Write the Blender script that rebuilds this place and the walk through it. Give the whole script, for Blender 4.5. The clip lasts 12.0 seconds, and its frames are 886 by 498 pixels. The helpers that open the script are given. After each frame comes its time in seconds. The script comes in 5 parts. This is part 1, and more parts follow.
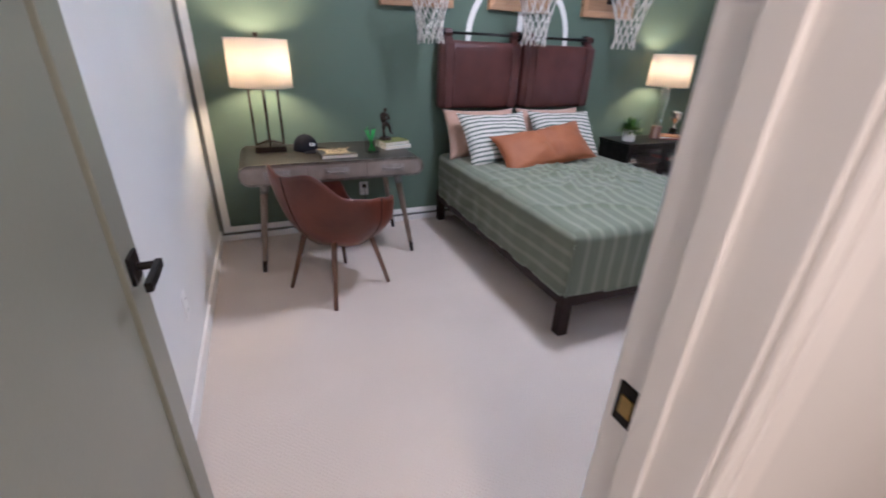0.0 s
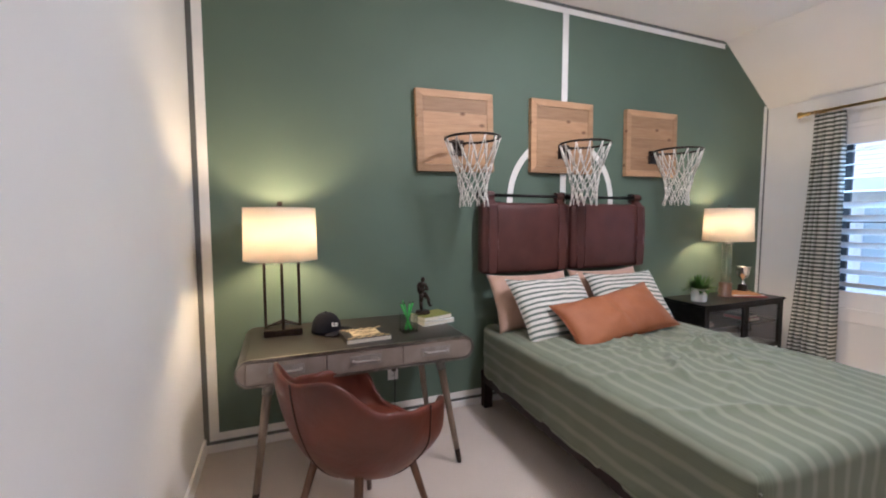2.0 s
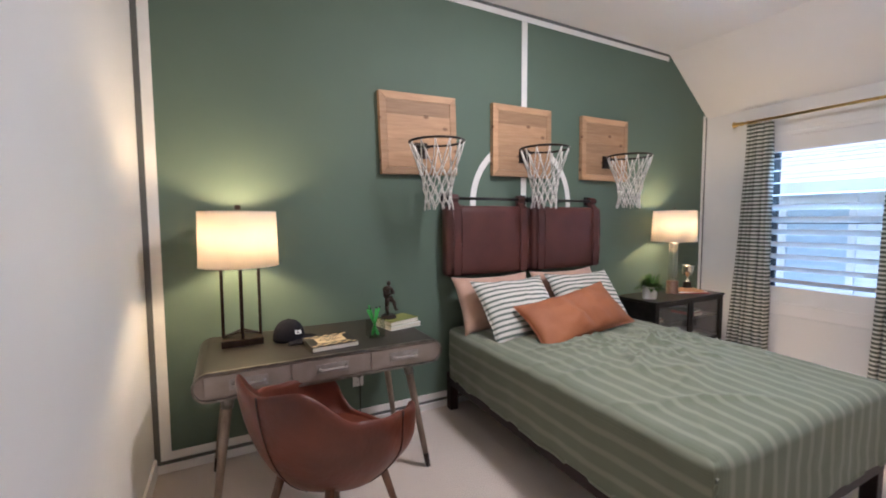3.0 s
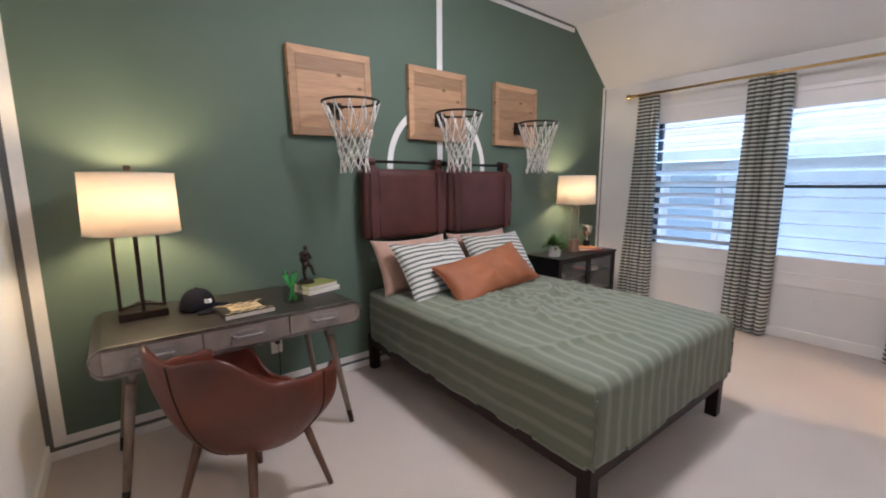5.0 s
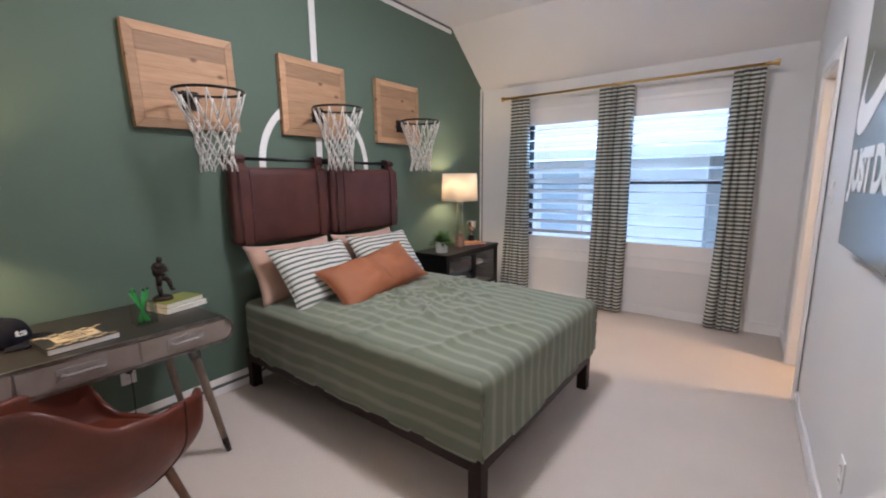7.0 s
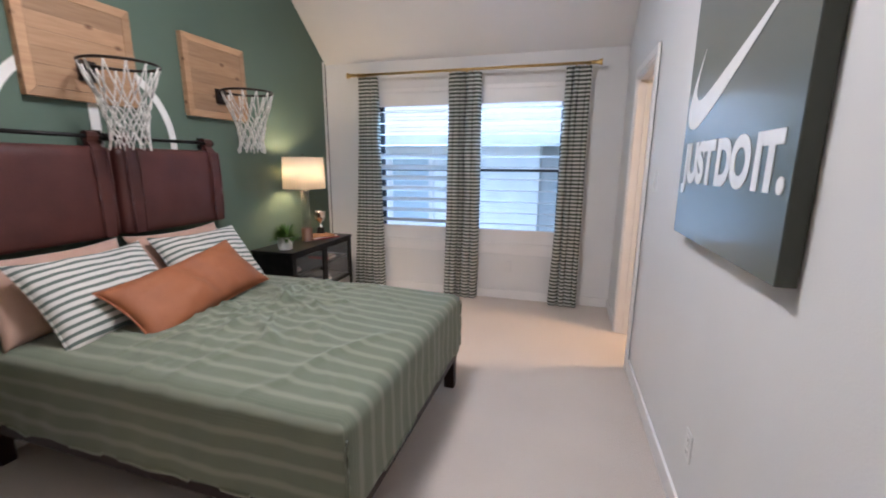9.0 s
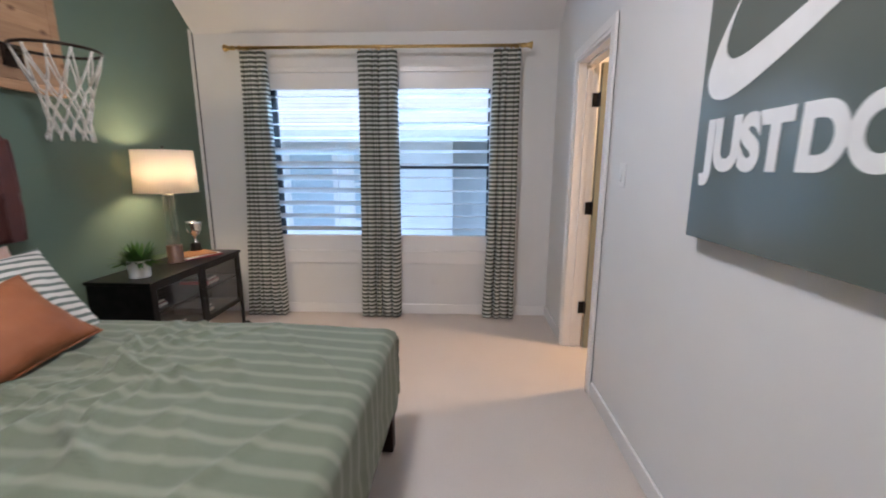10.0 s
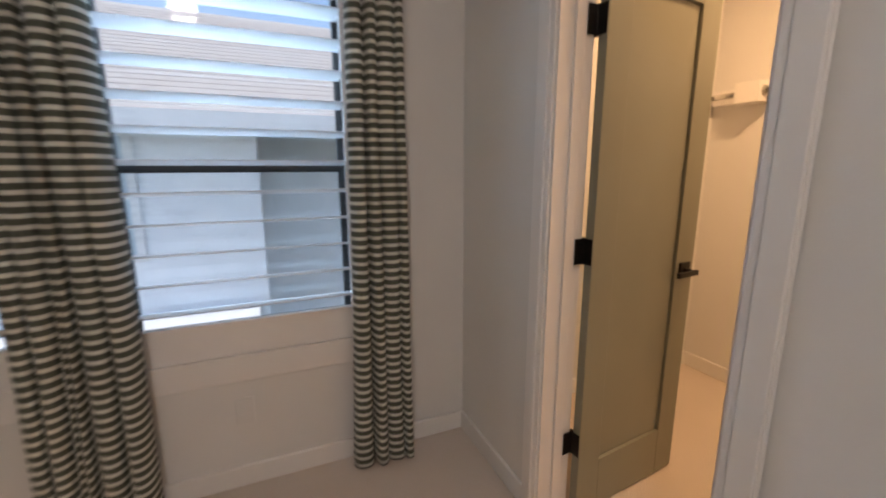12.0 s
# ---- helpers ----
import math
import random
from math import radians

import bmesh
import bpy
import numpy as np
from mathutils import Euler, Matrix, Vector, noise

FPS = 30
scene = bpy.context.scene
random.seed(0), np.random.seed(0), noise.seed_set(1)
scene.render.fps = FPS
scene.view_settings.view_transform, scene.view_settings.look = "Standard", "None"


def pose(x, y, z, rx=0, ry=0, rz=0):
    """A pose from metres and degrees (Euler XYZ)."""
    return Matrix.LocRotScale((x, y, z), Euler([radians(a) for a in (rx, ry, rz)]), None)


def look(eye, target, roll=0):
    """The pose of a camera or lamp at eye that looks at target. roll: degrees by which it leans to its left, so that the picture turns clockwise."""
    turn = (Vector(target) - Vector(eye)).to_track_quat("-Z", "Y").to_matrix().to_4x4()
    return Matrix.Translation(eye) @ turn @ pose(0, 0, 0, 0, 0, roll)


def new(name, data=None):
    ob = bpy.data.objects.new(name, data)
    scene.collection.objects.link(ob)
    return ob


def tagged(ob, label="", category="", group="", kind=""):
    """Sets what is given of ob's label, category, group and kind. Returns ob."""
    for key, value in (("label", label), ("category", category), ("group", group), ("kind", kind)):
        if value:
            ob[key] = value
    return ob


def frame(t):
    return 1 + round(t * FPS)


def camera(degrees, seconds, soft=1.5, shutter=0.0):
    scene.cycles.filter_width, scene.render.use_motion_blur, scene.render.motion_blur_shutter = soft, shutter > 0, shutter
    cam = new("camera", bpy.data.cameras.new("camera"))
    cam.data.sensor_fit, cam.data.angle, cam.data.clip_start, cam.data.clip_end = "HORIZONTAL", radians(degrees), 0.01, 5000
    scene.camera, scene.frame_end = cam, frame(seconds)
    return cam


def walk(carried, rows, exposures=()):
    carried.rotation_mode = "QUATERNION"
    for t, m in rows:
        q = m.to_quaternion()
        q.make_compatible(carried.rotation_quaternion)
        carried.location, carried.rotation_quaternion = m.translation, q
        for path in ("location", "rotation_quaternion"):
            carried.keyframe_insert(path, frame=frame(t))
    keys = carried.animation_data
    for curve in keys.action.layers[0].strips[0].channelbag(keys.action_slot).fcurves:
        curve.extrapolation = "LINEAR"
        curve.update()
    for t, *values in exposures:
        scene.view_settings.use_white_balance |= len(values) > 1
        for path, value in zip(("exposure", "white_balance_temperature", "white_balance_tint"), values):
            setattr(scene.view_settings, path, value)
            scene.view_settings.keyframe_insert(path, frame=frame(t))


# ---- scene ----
cam = camera(94.3, 12.0, soft=1.9, shutter=0.35)
PATH = [
    (0, (0.432, 0.268, 1.37), (1.162, 1.922, 0.516), 2.2),
    (0.5, (0.433, 0.43, 1.335), (0.943, 2.184, 0.52), 1.9),
    (1, (0.41, 0.665, 1.35), (0.973, 2.494, 0.769), 1.1),
    (1.5, (0.44, 0.834, 1.343), (1.088, 2.698, 1.019), 0.3),
    (2, (0.463, 0.95, 1.361), (1.202, 2.803, 1.215), -0.1),
    (2.5, (0.434, 0.974, 1.373), (1.27, 2.789, 1.278), -0.3),
    (3, (0.417, 0.975, 1.371), (1.345, 2.741, 1.232), -0.3),
    (5, (0.403, 0.91, 1.362), (1.637, 2.454, 1.053), -0.2),
    (5.5, (0.414, 0.903, 1.367), (1.729, 2.377, 1.051), -0.3),
    (6, (0.426, 0.908, 1.367), (1.829, 2.298, 1.051), -0.5),
    (6.5, (0.45, 0.9, 1.374), (1.944, 2.191, 1.053), -0.5),
    (7, (0.467, 0.916, 1.38), (2.057, 2.084, 1.05), -0.5),
    (8.8, (0.689, 1.019, 1.388), (2.552, 1.632, 0.999), 0.5),
    (9, (0.752, 1.089, 1.39), (2.638, 1.616, 0.988), 0.4),
    (9.5, (0.955, 1.261, 1.389), (2.898, 1.506, 0.982), -0.5),
    (10, (1.331, 1.353, 1.338), (3.291, 1.431, 0.948), 0.1),
    (10.5, (1.789, 1.432, 1.339), (3.745, 1.416, 0.923), 0.2),
    (11, (2.268, 1.511, 1.32), (4.22, 1.372, 0.91), -0.4),
    (11.5, (2.751, 1.454, 1.347), (4.689, 1.11, 0.995), 2.0),
    (12, (3.207, 1.413, 1.336), (5.012, 0.644, 0.951), -0.2),
]
EXPOSURE = 1.62
walk(cam, [(t, look(eye, target, roll)) for t, eye, target, roll in PATH],
     [(t, EXPOSURE + e, k, g) for t, e, k, g in ((0.0, -0.04, 4850, 13), (2.5, -0.05, 5400, 12), (5.5, -0.22, 5350, 12), (7.0, -0.18, 5350, 12), (9.5, -0.18, 5350, 10), (10.5, -0.57, 5450, 9), (11.0, -0.76, 5550, 9), (11.5, -0.70, 5650, 11), (12.0, -0.88, 6450, 13))])

# ---- light ----
world = bpy.data.worlds.new("sky")
scene.world = world
world.use_nodes = True
wn = world.node_tree
sky = wn.nodes.new("ShaderNodeTexSky")
sky.sky_type, sky.sun_disc = "NISHITA", False
sky.sun_elevation, sky.sun_rotation = radians(52), radians(-12)
sky.altitude, sky.dust_density = 100, 1.5
background = wn.nodes["Background"]
background.inputs["Strength"].default_value = 0.15
wn.links.new(sky.outputs["Color"], background.inputs["Color"])
SUN_DIR = Vector((math.sin(radians(-12)) * math.cos(radians(52)), math.cos(radians(-12)) * math.cos(radians(52)), math.sin(radians(52))))


def lamp(name, kind, place, target, watts, colour, size=0.1, spot=None):
    data = bpy.data.lights.new(name, kind)
    data.energy, data.color = watts, colour
    if kind == "AREA":
        data.shape, data.size = "DISK", size
    elif kind == "SUN":
        data.angle = size
    else:
        data.shadow_soft_size = size
    ob = new(name, data)
    ob.matrix_world = look(place, target)
    return ob


lamp("sun", "SUN", SUN_DIR * 30, (0, 0, 0), 2.5, (1, 0.96, 0.90), radians(0.5))
WARM = (1.0, 0.67, 0.34)
lamp("desk_lamp_bulb", "POINT", (0.470, 3.355, 1.285), (0.470, 3.355, 0), 9.5, WARM, 0.06)
lamp("bedside_lamp_bulb", "POINT", (4.10, 3.36, 1.31), (4.10, 3.36, 0), 7.5, WARM, 0.06)
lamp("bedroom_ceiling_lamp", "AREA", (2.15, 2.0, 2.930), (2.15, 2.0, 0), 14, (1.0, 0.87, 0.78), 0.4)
# Fill lamp added below the unseen ceiling light, to brighten the upper walls.
lamp("upper_wall_fill", "POINT", (2.15, 2.0, 2.80), (2.15, 2.0, 0), 11, (1.0, 0.87, 0.78), 0.12)
lamp("closet_ceiling_lamp", "AREA", (4.0, -0.45, 2.58), (4.0, -0.45, 0), 19, (1.0, 0.58, 0.27), 0.25)
lamp("hall_ceiling_lamp", "AREA", (0.55, -0.35, 2.58), (0.55, -0.35, 0), 11.5, (1.0, 0.70, 0.46), 0.25)
# Area lamp added out of view above the windows, standing in for sky light.
window_sky_fill = lamp("window_sky_fill", "AREA", (5.62, 2.05, 2.72), (4.3, 2.05, 0.9), 77, (0.50, 0.74, 1.0), 1.0)
window_sky_fill.data.shape, window_sky_fill.data.size, window_sky_fill.data.size_y = "RECTANGLE", 2.1, 0.75


# ---- materials ----
def material(name, colour, rough=0.6, metal=0.0, second=None, scale=8.0, amount=0.5, bump=0.0, bump_scale=200.0, coat=0.0, spread=(1, 1, 1), sheen=0.0):
    m = bpy.data.materials.new(name)
    m.use_nodes = True
    nt = m.node_tree
    b = nt.nodes["Principled BSDF"]
    b.inputs["Roughness"].default_value, b.inputs["Metallic"].default_value = rough, metal
    b.inputs["Coat Weight"].default_value = coat
    b.inputs["Sheen Weight"].default_value = sheen
    tc = nt.nodes.new("ShaderNodeTexCoord")
    mp = nt.nodes.new("ShaderNodeMapping")
    mp.inputs["Scale"].default_value = spread
    nt.links.new(tc.outputs["Object"], mp.inputs["Vector"])
    n1 = nt.nodes.new("ShaderNodeTexNoise")
    n1.inputs["Scale"].default_value, n1.inputs["Detail"].default_value = scale, 8
    nt.links.new(mp.outputs["Vector"], n1.inputs["Vector"])
    mix = nt.nodes.new("ShaderNodeMix")
    mix.data_type = "RGBA"
    ramp = nt.nodes.new("ShaderNodeValToRGB")
    ramp.color_ramp.elements[0].position, ramp.color_ramp.elements[1].position = 0.5 - 0.3 * amount, 0.5 + 0.3 * amount
    nt.links.new(n1.outputs["Fac"], ramp.inputs["Fac"])
    nt.links.new(ramp.outputs["Color"], mix.inputs["Factor"])
    second = second or tuple(c * 0.93 for c in colour)
    mix.inputs["A"].default_value, mix.inputs["B"].default_value = (*colour, 1), (*second, 1)
    nt.links.new(mix.outputs["Result"], b.inputs["Base Color"])
    if bump:
        n2 = nt.nodes.new("ShaderNodeTexNoise")
        n2.inputs["Scale"].default_value, n2.inputs["Detail"].default_value = bump_scale, 3
        nt.links.new(mp.outputs["Vector"], n2.inputs["Vector"])
        bp = nt.nodes.new("ShaderNodeBump")
        bp.inputs["Strength"].default_value, bp.inputs["Distance"].default_value = bump, 0.004
        nt.links.new(n2.outputs["Fac"], bp.inputs["Height"])
        nt.links.new(bp.outputs["Normal"], b.inputs["Normal"])
    m["shader"] = "plain"
    return m


def bsdf(m):
    return m.node_tree.nodes["Principled BSDF"]


WHITE_WALL = material("white_wall_paint", (0.72, 0.71, 0.695), 0.55, second=(0.69, 0.68, 0.665), scale=1.6, bump=0.12, bump_scale=160)
CEILING = material("ceiling_paint", (0.78, 0.76, 0.75), 0.8, second=(0.75, 0.73, 0.72), scale=1.2, bump=0.15, bump_scale=140)
GREEN_WALL = material("green_wall_paint", (0.106, 0.152, 0.112), 0.72, second=(0.098, 0.141, 0.104), scale=1.8, bump=0.12, bump_scale=170)
TRIM = material("white_trim_paint", (0.80, 0.78, 0.76), 0.32, second=(0.76, 0.74, 0.72), scale=3.0, bump=0.03, bump_scale=60)
STRIPE_WHITE = material("white_line_paint", (0.80, 0.79, 0.76), 0.5, scale=9, bump=0.1)
STRIPE_GREY = material("grey_line_paint", (0.11, 0.115, 0.11), 0.5, scale=9, bump=0.1)
DOOR_PAINT = material("sage_door_paint", (0.225, 0.225, 0.175), 0.36, second=(0.21, 0.21, 0.165), scale=2.5, bump=0.05, bump_scale=80)
BLACK_METAL = material("black_metal", (0.012, 0.011, 0.011), 0.38, 0.7, second=(0.022, 0.02, 0.019), scale=14, bump=0.04)
BRONZE_METAL = material("dark_bronze_metal", (0.045, 0.033, 0.026), 0.42, 0.8, second=(0.028, 0.02, 0.016), scale=22, bump=0.1, bump_scale=90)
BRASS = material("brushed_brass", (0.62, 0.43, 0.17), 0.28, 1.0, second=(0.52, 0.35, 0.13), scale=40)
SILVER = material("polished_silver", (0.75, 0.74, 0.70), 0.15, 1.0, second=(0.55, 0.54, 0.5), scale=20)
ESPRESSO = material("espresso_wood", (0.016, 0.007, 0.0065), 0.42, second=(0.021, 0.011, 0.009), scale=9, spread=(2, 2, 14), bump=0.08, bump_scale=40)
CHAIR_LEATHER = material("chestnut_leather", (0.155, 0.036, 0.017), 0.38, second=(0.048, 0.011, 0.006), scale=3.6, amount=0.9, bump=0.5, bump_scale=26)
HEAD_LEATHER = material("oxblood_leather", (0.085, 0.026, 0.021), 0.43, second=(0.060, 0.018, 0.015), scale=5, bump=0.25, bump_scale=140)
TAN_LEATHER = material("cognac_leather", (0.34, 0.118, 0.042), 0.66, second=(0.24, 0.078, 0.026), scale=5, amount=0.8, bump=0.5, bump_scale=28)
LEG_WOOD = material("weathered_leg_wood", (0.33, 0.26, 0.20), 0.6, second=(0.15, 0.105, 0.075), scale=9, amount=0.9, spread=(5, 5, 1), bump=0.2, bump_scale=50)
WALNUT = material("walnut_leg_wood", (0.14, 0.072, 0.040), 0.45, second=(0.085, 0.04, 0.022), scale=10, spread=(6, 6, 1), bump=0.1, bump_scale=60)
DESK_TOP = material("dark_worn_desk_top", (0.020, 0.017, 0.014), 0.36, 0.1, second=(0.037, 0.031, 0.024), scale=5, amount=0.8, spread=(1, 5, 1), bump=0.06, bump_scale=50)
DESK_BODY = material("worn_grey_metal_wash", (0.34, 0.285, 0.245), 0.5, 0.1, second=(0.21, 0.172, 0.146), scale=9, amount=0.9, bump=0.1, bump_scale=60)
STEEL_BAND = material("worn_steel_band", (0.30, 0.28, 0.25), 0.34, 0.9, second=(0.16, 0.145, 0.13), scale=25)
PEACH = material("peach_pillow_cotton", (0.50, 0.33, 0.25), 0.85, second=(0.45, 0.29, 0.215), scale=9, bump=0.35, bump_scale=260, sheen=0.2)
GREEN_PEN = material("green_plastic", (0.05, 0.42, 0.07), 0.3, second=(0.04, 0.34, 0.05))
PAPER = material("paper_pages", (0.74, 0.70, 0.60), 0.8, second=(0.58, 0.54, 0.45), scale=200, spread=(1, 1, 30))
BLACK_COVER = material("black_book_cover", (0.02, 0.018, 0.017), 0.4, scale=30)
HANDLE = material("worn_pale_metal", (0.36, 0.325, 0.30), 0.42, 0.3, second=(0.24, 0.21, 0.19), scale=30, amount=0.9)
DARK_SEAM = material("dark_leather_seam", (0.030, 0.008, 0.006), 0.55, scale=30)
CREAM_PRINT = material("cream_print", (0.52, 0.41, 0.24), 0.5, scale=20)
LIME_COVER = material("yellow_green_cover", (0.23, 0.25, 0.06), 0.5, scale=20)
WHITE_COVER = material("white_book_cover", (0.78, 0.77, 0.74), 0.5, scale=20)
RED_COVER = material("red_magazine_cover", (0.30, 0.035, 0.04), 0.4, scale=20)
ORANGE_COVER = material("orange_magazine_cover", (0.42, 0.20, 0.08), 0.4, scale=20)
NAVY = material("navy_cap_twill", (0.005, 0.005, 0.009), 0.85, second=(0.007, 0.007, 0.012), scale=30, bump=0.4, bump_scale=600)
ROPE = material("white_net_cord", (0.74, 0.71, 0.66), 0.8, second=(0.6, 0.57, 0.52), scale=40, bump=0.5, bump_scale=500)
PLASTIC = material("white_plastic", (0.78, 0.77, 0.75), 0.3, scale=10)
POT = material("white_ceramic", (0.80, 0.79, 0.76), 0.35, scale=10)
LEAF = material("plant_leaf", (0.045, 0.115, 0.018), 0.5, second=(0.085, 0.18, 0.03), scale=30)
SOIL = material("soil", (0.03, 0.02, 0.013), 0.95, scale=80, bump=0.6)
POSTER_GREEN = material("dark_green_canvas", (0.095, 0.118, 0.104), 0.30, second=(0.088, 0.110, 0.097), scale=4, bump=0.05, bump_scale=500)
POSTER_EDGE = material("canvas_edge", (0.052, 0.056, 0.042), 0.6, scale=30, bump=0.15, bump_scale=400)
POSTER_WHITE = material("white_print", (0.80, 0.80, 0.79), 0.32, scale=10)
WINDOW_BLACK = material("black_window_frame", (0.02, 0.02, 0.022), 0.4, scale=10)
LOUVER = material("white_louver_paint", (0.80, 0.81, 0.82), 0.3, scale=4)
STUCCO = material("pale_stucco", (0.72, 0.75, 0.785), 0.9, second=(0.66, 0.69, 0.725), scale=3, bump=0.4, bump_scale=60)
HOUSE_TRIM = material("house_white_trim", (0.66, 0.67, 0.68), 0.6, scale=4)
SHINGLE = material("tan_roof_shingles", (0.43, 0.41, 0.39), 0.9, second=(0.35, 0.33, 0.315), scale=6, amount=0.9, bump=0.5, bump_scale=40)
LAWN = material("dry_ground", (0.22, 0.20, 0.15), 0.95, second=(0.14, 0.15, 0.08), scale=0.6, bump=0.5, bump_scale=15)
HOUSE_GLASS = material("house_window_glass", (0.40, 0.49, 0.56), 0.15, scale=2)


def carpet_material():
    m = material("cream_loop_carpet", (0.625, 0.545, 0.475), 0.95, second=(0.575, 0.50, 0.435), scale=1.4, sheen=0.15)
    nt = m.node_tree
    tc = nt.nodes.new("ShaderNodeTexCoord")
    mp = nt.nodes.new("ShaderNodeMapping")
    mp.inputs["Rotation"].default_value = (0, 0, radians(45))
    nt.links.new(tc.outputs["Object"], mp.inputs["Vector"])
    vor = nt.nodes.new("ShaderNodeTexVoronoi")
    vor.inputs["Scale"].default_value, vor.inputs["Randomness"].default_value = 75, 0.35
    nt.links.new(mp.outputs["Vector"], vor.inputs["Vector"])
    noi = nt.nodes.new("ShaderNodeTexNoise")
    noi.inputs["Scale"].default_value, noi.inputs["Detail"].default_value = 380, 2
    nt.links.new(tc.outputs["Object"], noi.inputs["Vector"])
    add = nt.nodes.new("ShaderNodeMath")
    add.operation = "SUBTRACT"
    nt.links.new(noi.outputs["Fac"], add.inputs[0])
    nt.links.new(vor.outputs["Distance"], add.inputs[1])
    bp = nt.nodes.new("ShaderNodeBump")
    bp.inputs["Strength"].default_value, bp.inputs["Distance"].default_value = 0.55, 0.006
    nt.links.new(add.outputs[0], bp.inputs["Height"])
    nt.links.new(bp.outputs["Normal"], bsdf(m).inputs["Normal"])
    return m


def banded_material(name, axis, base, stripe, period, width, rough=0.85, attribute=None, wobble=0.004, bump=0.3, soft=0.05, fine=None, back=0.0):
    """Cloth woven with stripes across one object axis, or along a stored length."""
    m = bpy.data.materials.new(name)
    m.use_nodes = True
    nt = m.node_tree
    b = bsdf(m)
    b.inputs["Roughness"].default_value = rough
    b.inputs["Sheen Weight"].default_value = 0.15
    tc = nt.nodes.new("ShaderNodeTexCoord")
    if attribute:
        at = nt.nodes.new("ShaderNodeAttribute")
        at.attribute_name = attribute
        value = at.outputs["Fac"]
    else:
        sep = nt.nodes.new("ShaderNodeSeparateXYZ")
        nt.links.new(tc.outputs["Object"], sep.inputs["Vector"])
        value = sep.outputs[axis]

    def calc(op, a, c, clamp=False):
        n = nt.nodes.new("ShaderNodeMath")
        n.operation, n.use_clamp = op, clamp
        for i, v in enumerate((a, c)):
            if isinstance(v, (int, float)):
                n.inputs[i].default_value = v
            else:
                nt.links.new(v, n.inputs[i])
        return n.outputs[0]

    noi = nt.nodes.new("ShaderNodeTexNoise")
    noi.inputs["Scale"].default_value, noi.inputs["Detail"].default_value = 9, 4
    nt.links.new(tc.outputs["Object"], noi.inputs["Vector"])
    shifted = calc("ADD", value, calc("MULTIPLY", calc("SUBTRACT", noi.outputs["Fac"], 0.5), wobble * 2))
    saw = calc("FRACT", calc("DIVIDE", shifted, period), 0)
    dist = calc("ABSOLUTE", calc("SUBTRACT", saw, 0.5), 0)
    mask = calc("DIVIDE", calc("SUBTRACT", width / period / 2 + soft / 2, dist), soft, True)
    fnoise = nt.nodes.new("ShaderNodeTexNoise")
    fnoise.inputs["Scale"].default_value, fnoise.inputs["Detail"].default_value = 420, 2
    nt.links.new(tc.outputs["Object"], fnoise.inputs["Vector"])
    if fine:
        saw2 = calc("FRACT", calc("DIVIDE", shifted, fine), 0)
        fmask = calc("MULTIPLY", calc("LESS_THAN", saw2, 0.4), 0.35)
        mask = calc("MAXIMUM", mask, calc("MULTIPLY", fmask, fnoise.outputs["Fac"]))
    mask = calc("MULTIPLY", mask, calc("ADD", calc("MULTIPLY", fnoise.outputs["Fac"], 0.7), 0.6), True)
    mix = nt.nodes.new("ShaderNodeMix")
    mix.data_type = "RGBA"
    nt.links.new(mask, mix.inputs["Factor"])
    mix.inputs["B"].default_value = (*stripe, 1)
    tone = nt.nodes.new("ShaderNodeMix")
    tone.data_type = "RGBA"
    nt.links.new(noi.outputs["Fac"], tone.inputs["Factor"])
    tone.inputs["A"].default_value, tone.inputs["B"].default_value = (*base, 1), (*(c * 0.82 for c in base), 1)
    nt.links.new(tone.outputs["Result"], mix.inputs["A"])
    nt.links.new(mix.outputs["Result"], b.inputs["Base Color"])
    bp = nt.nodes.new("ShaderNodeBump")
    bp.inputs["Strength"].default_value, bp.inputs["Distance"].default_value = bump, 0.002
    nt.links.new(fnoise.outputs["Fac"], bp.inputs["Height"])
    nt.links.new(bp.outputs["Normal"], b.inputs["Normal"])
    if back:
        tr = nt.nodes.new("ShaderNodeBsdfTranslucent")
        nt.links.new(mix.outputs["Result"], tr.inputs["Color"])
        ms = nt.nodes.new("ShaderNodeMixShader")
        ms.inputs["Fac"].default_value = back
        out = nt.nodes["Material Output"]
        nt.links.new(b.outputs["BSDF"], ms.inputs[1])
        nt.links.new(tr.outputs["BSDF"], ms.inputs[2])
        nt.links.new(ms.outputs["Shader"], out.inputs["Surface"])
    return m


def glass_material(name, tint, rough=0.0):
    m = bpy.data.materials.new(name)
    m.use_nodes = True
    b = bsdf(m)
    b.inputs["Base Color"].default_value = (*tint, 1)
    b.inputs["Roughness"].default_value, b.inputs["Transmission Weight"].default_value, b.inputs["IOR"].default_value = rough, 1.0, 1.45
    return m


def thin_glass_material():
    """Thin clear walls: seen through, with gloss that grows towards the edges."""
    m = bpy.data.materials.new("thin_clear_glass")
    m.use_nodes = True
    nt = m.node_tree
    clear = nt.nodes.new("ShaderNodeBsdfTransparent")
    clear.inputs["Color"].default_value = (0.93, 0.95, 0.94, 1)
    gloss = nt.nodes.new("ShaderNodeBsdfGlossy")
    gloss.inputs["Roughness"].default_value = 0.03
    fr = nt.nodes.new("ShaderNodeLayerWeight")
    fr.inputs["Blend"].default_value = 0.14
    ms = nt.nodes.new("ShaderNodeMixShader")
    nt.links.new(fr.outputs["Facing"], ms.inputs["Fac"])
    nt.links.new(clear.outputs["BSDF"], ms.inputs[1])
    nt.links.new(gloss.outputs["BSDF"], ms.inputs[2])
    nt.links.new(ms.outputs["Shader"], nt.nodes["Material Output"].inputs["Surface"])
    return m


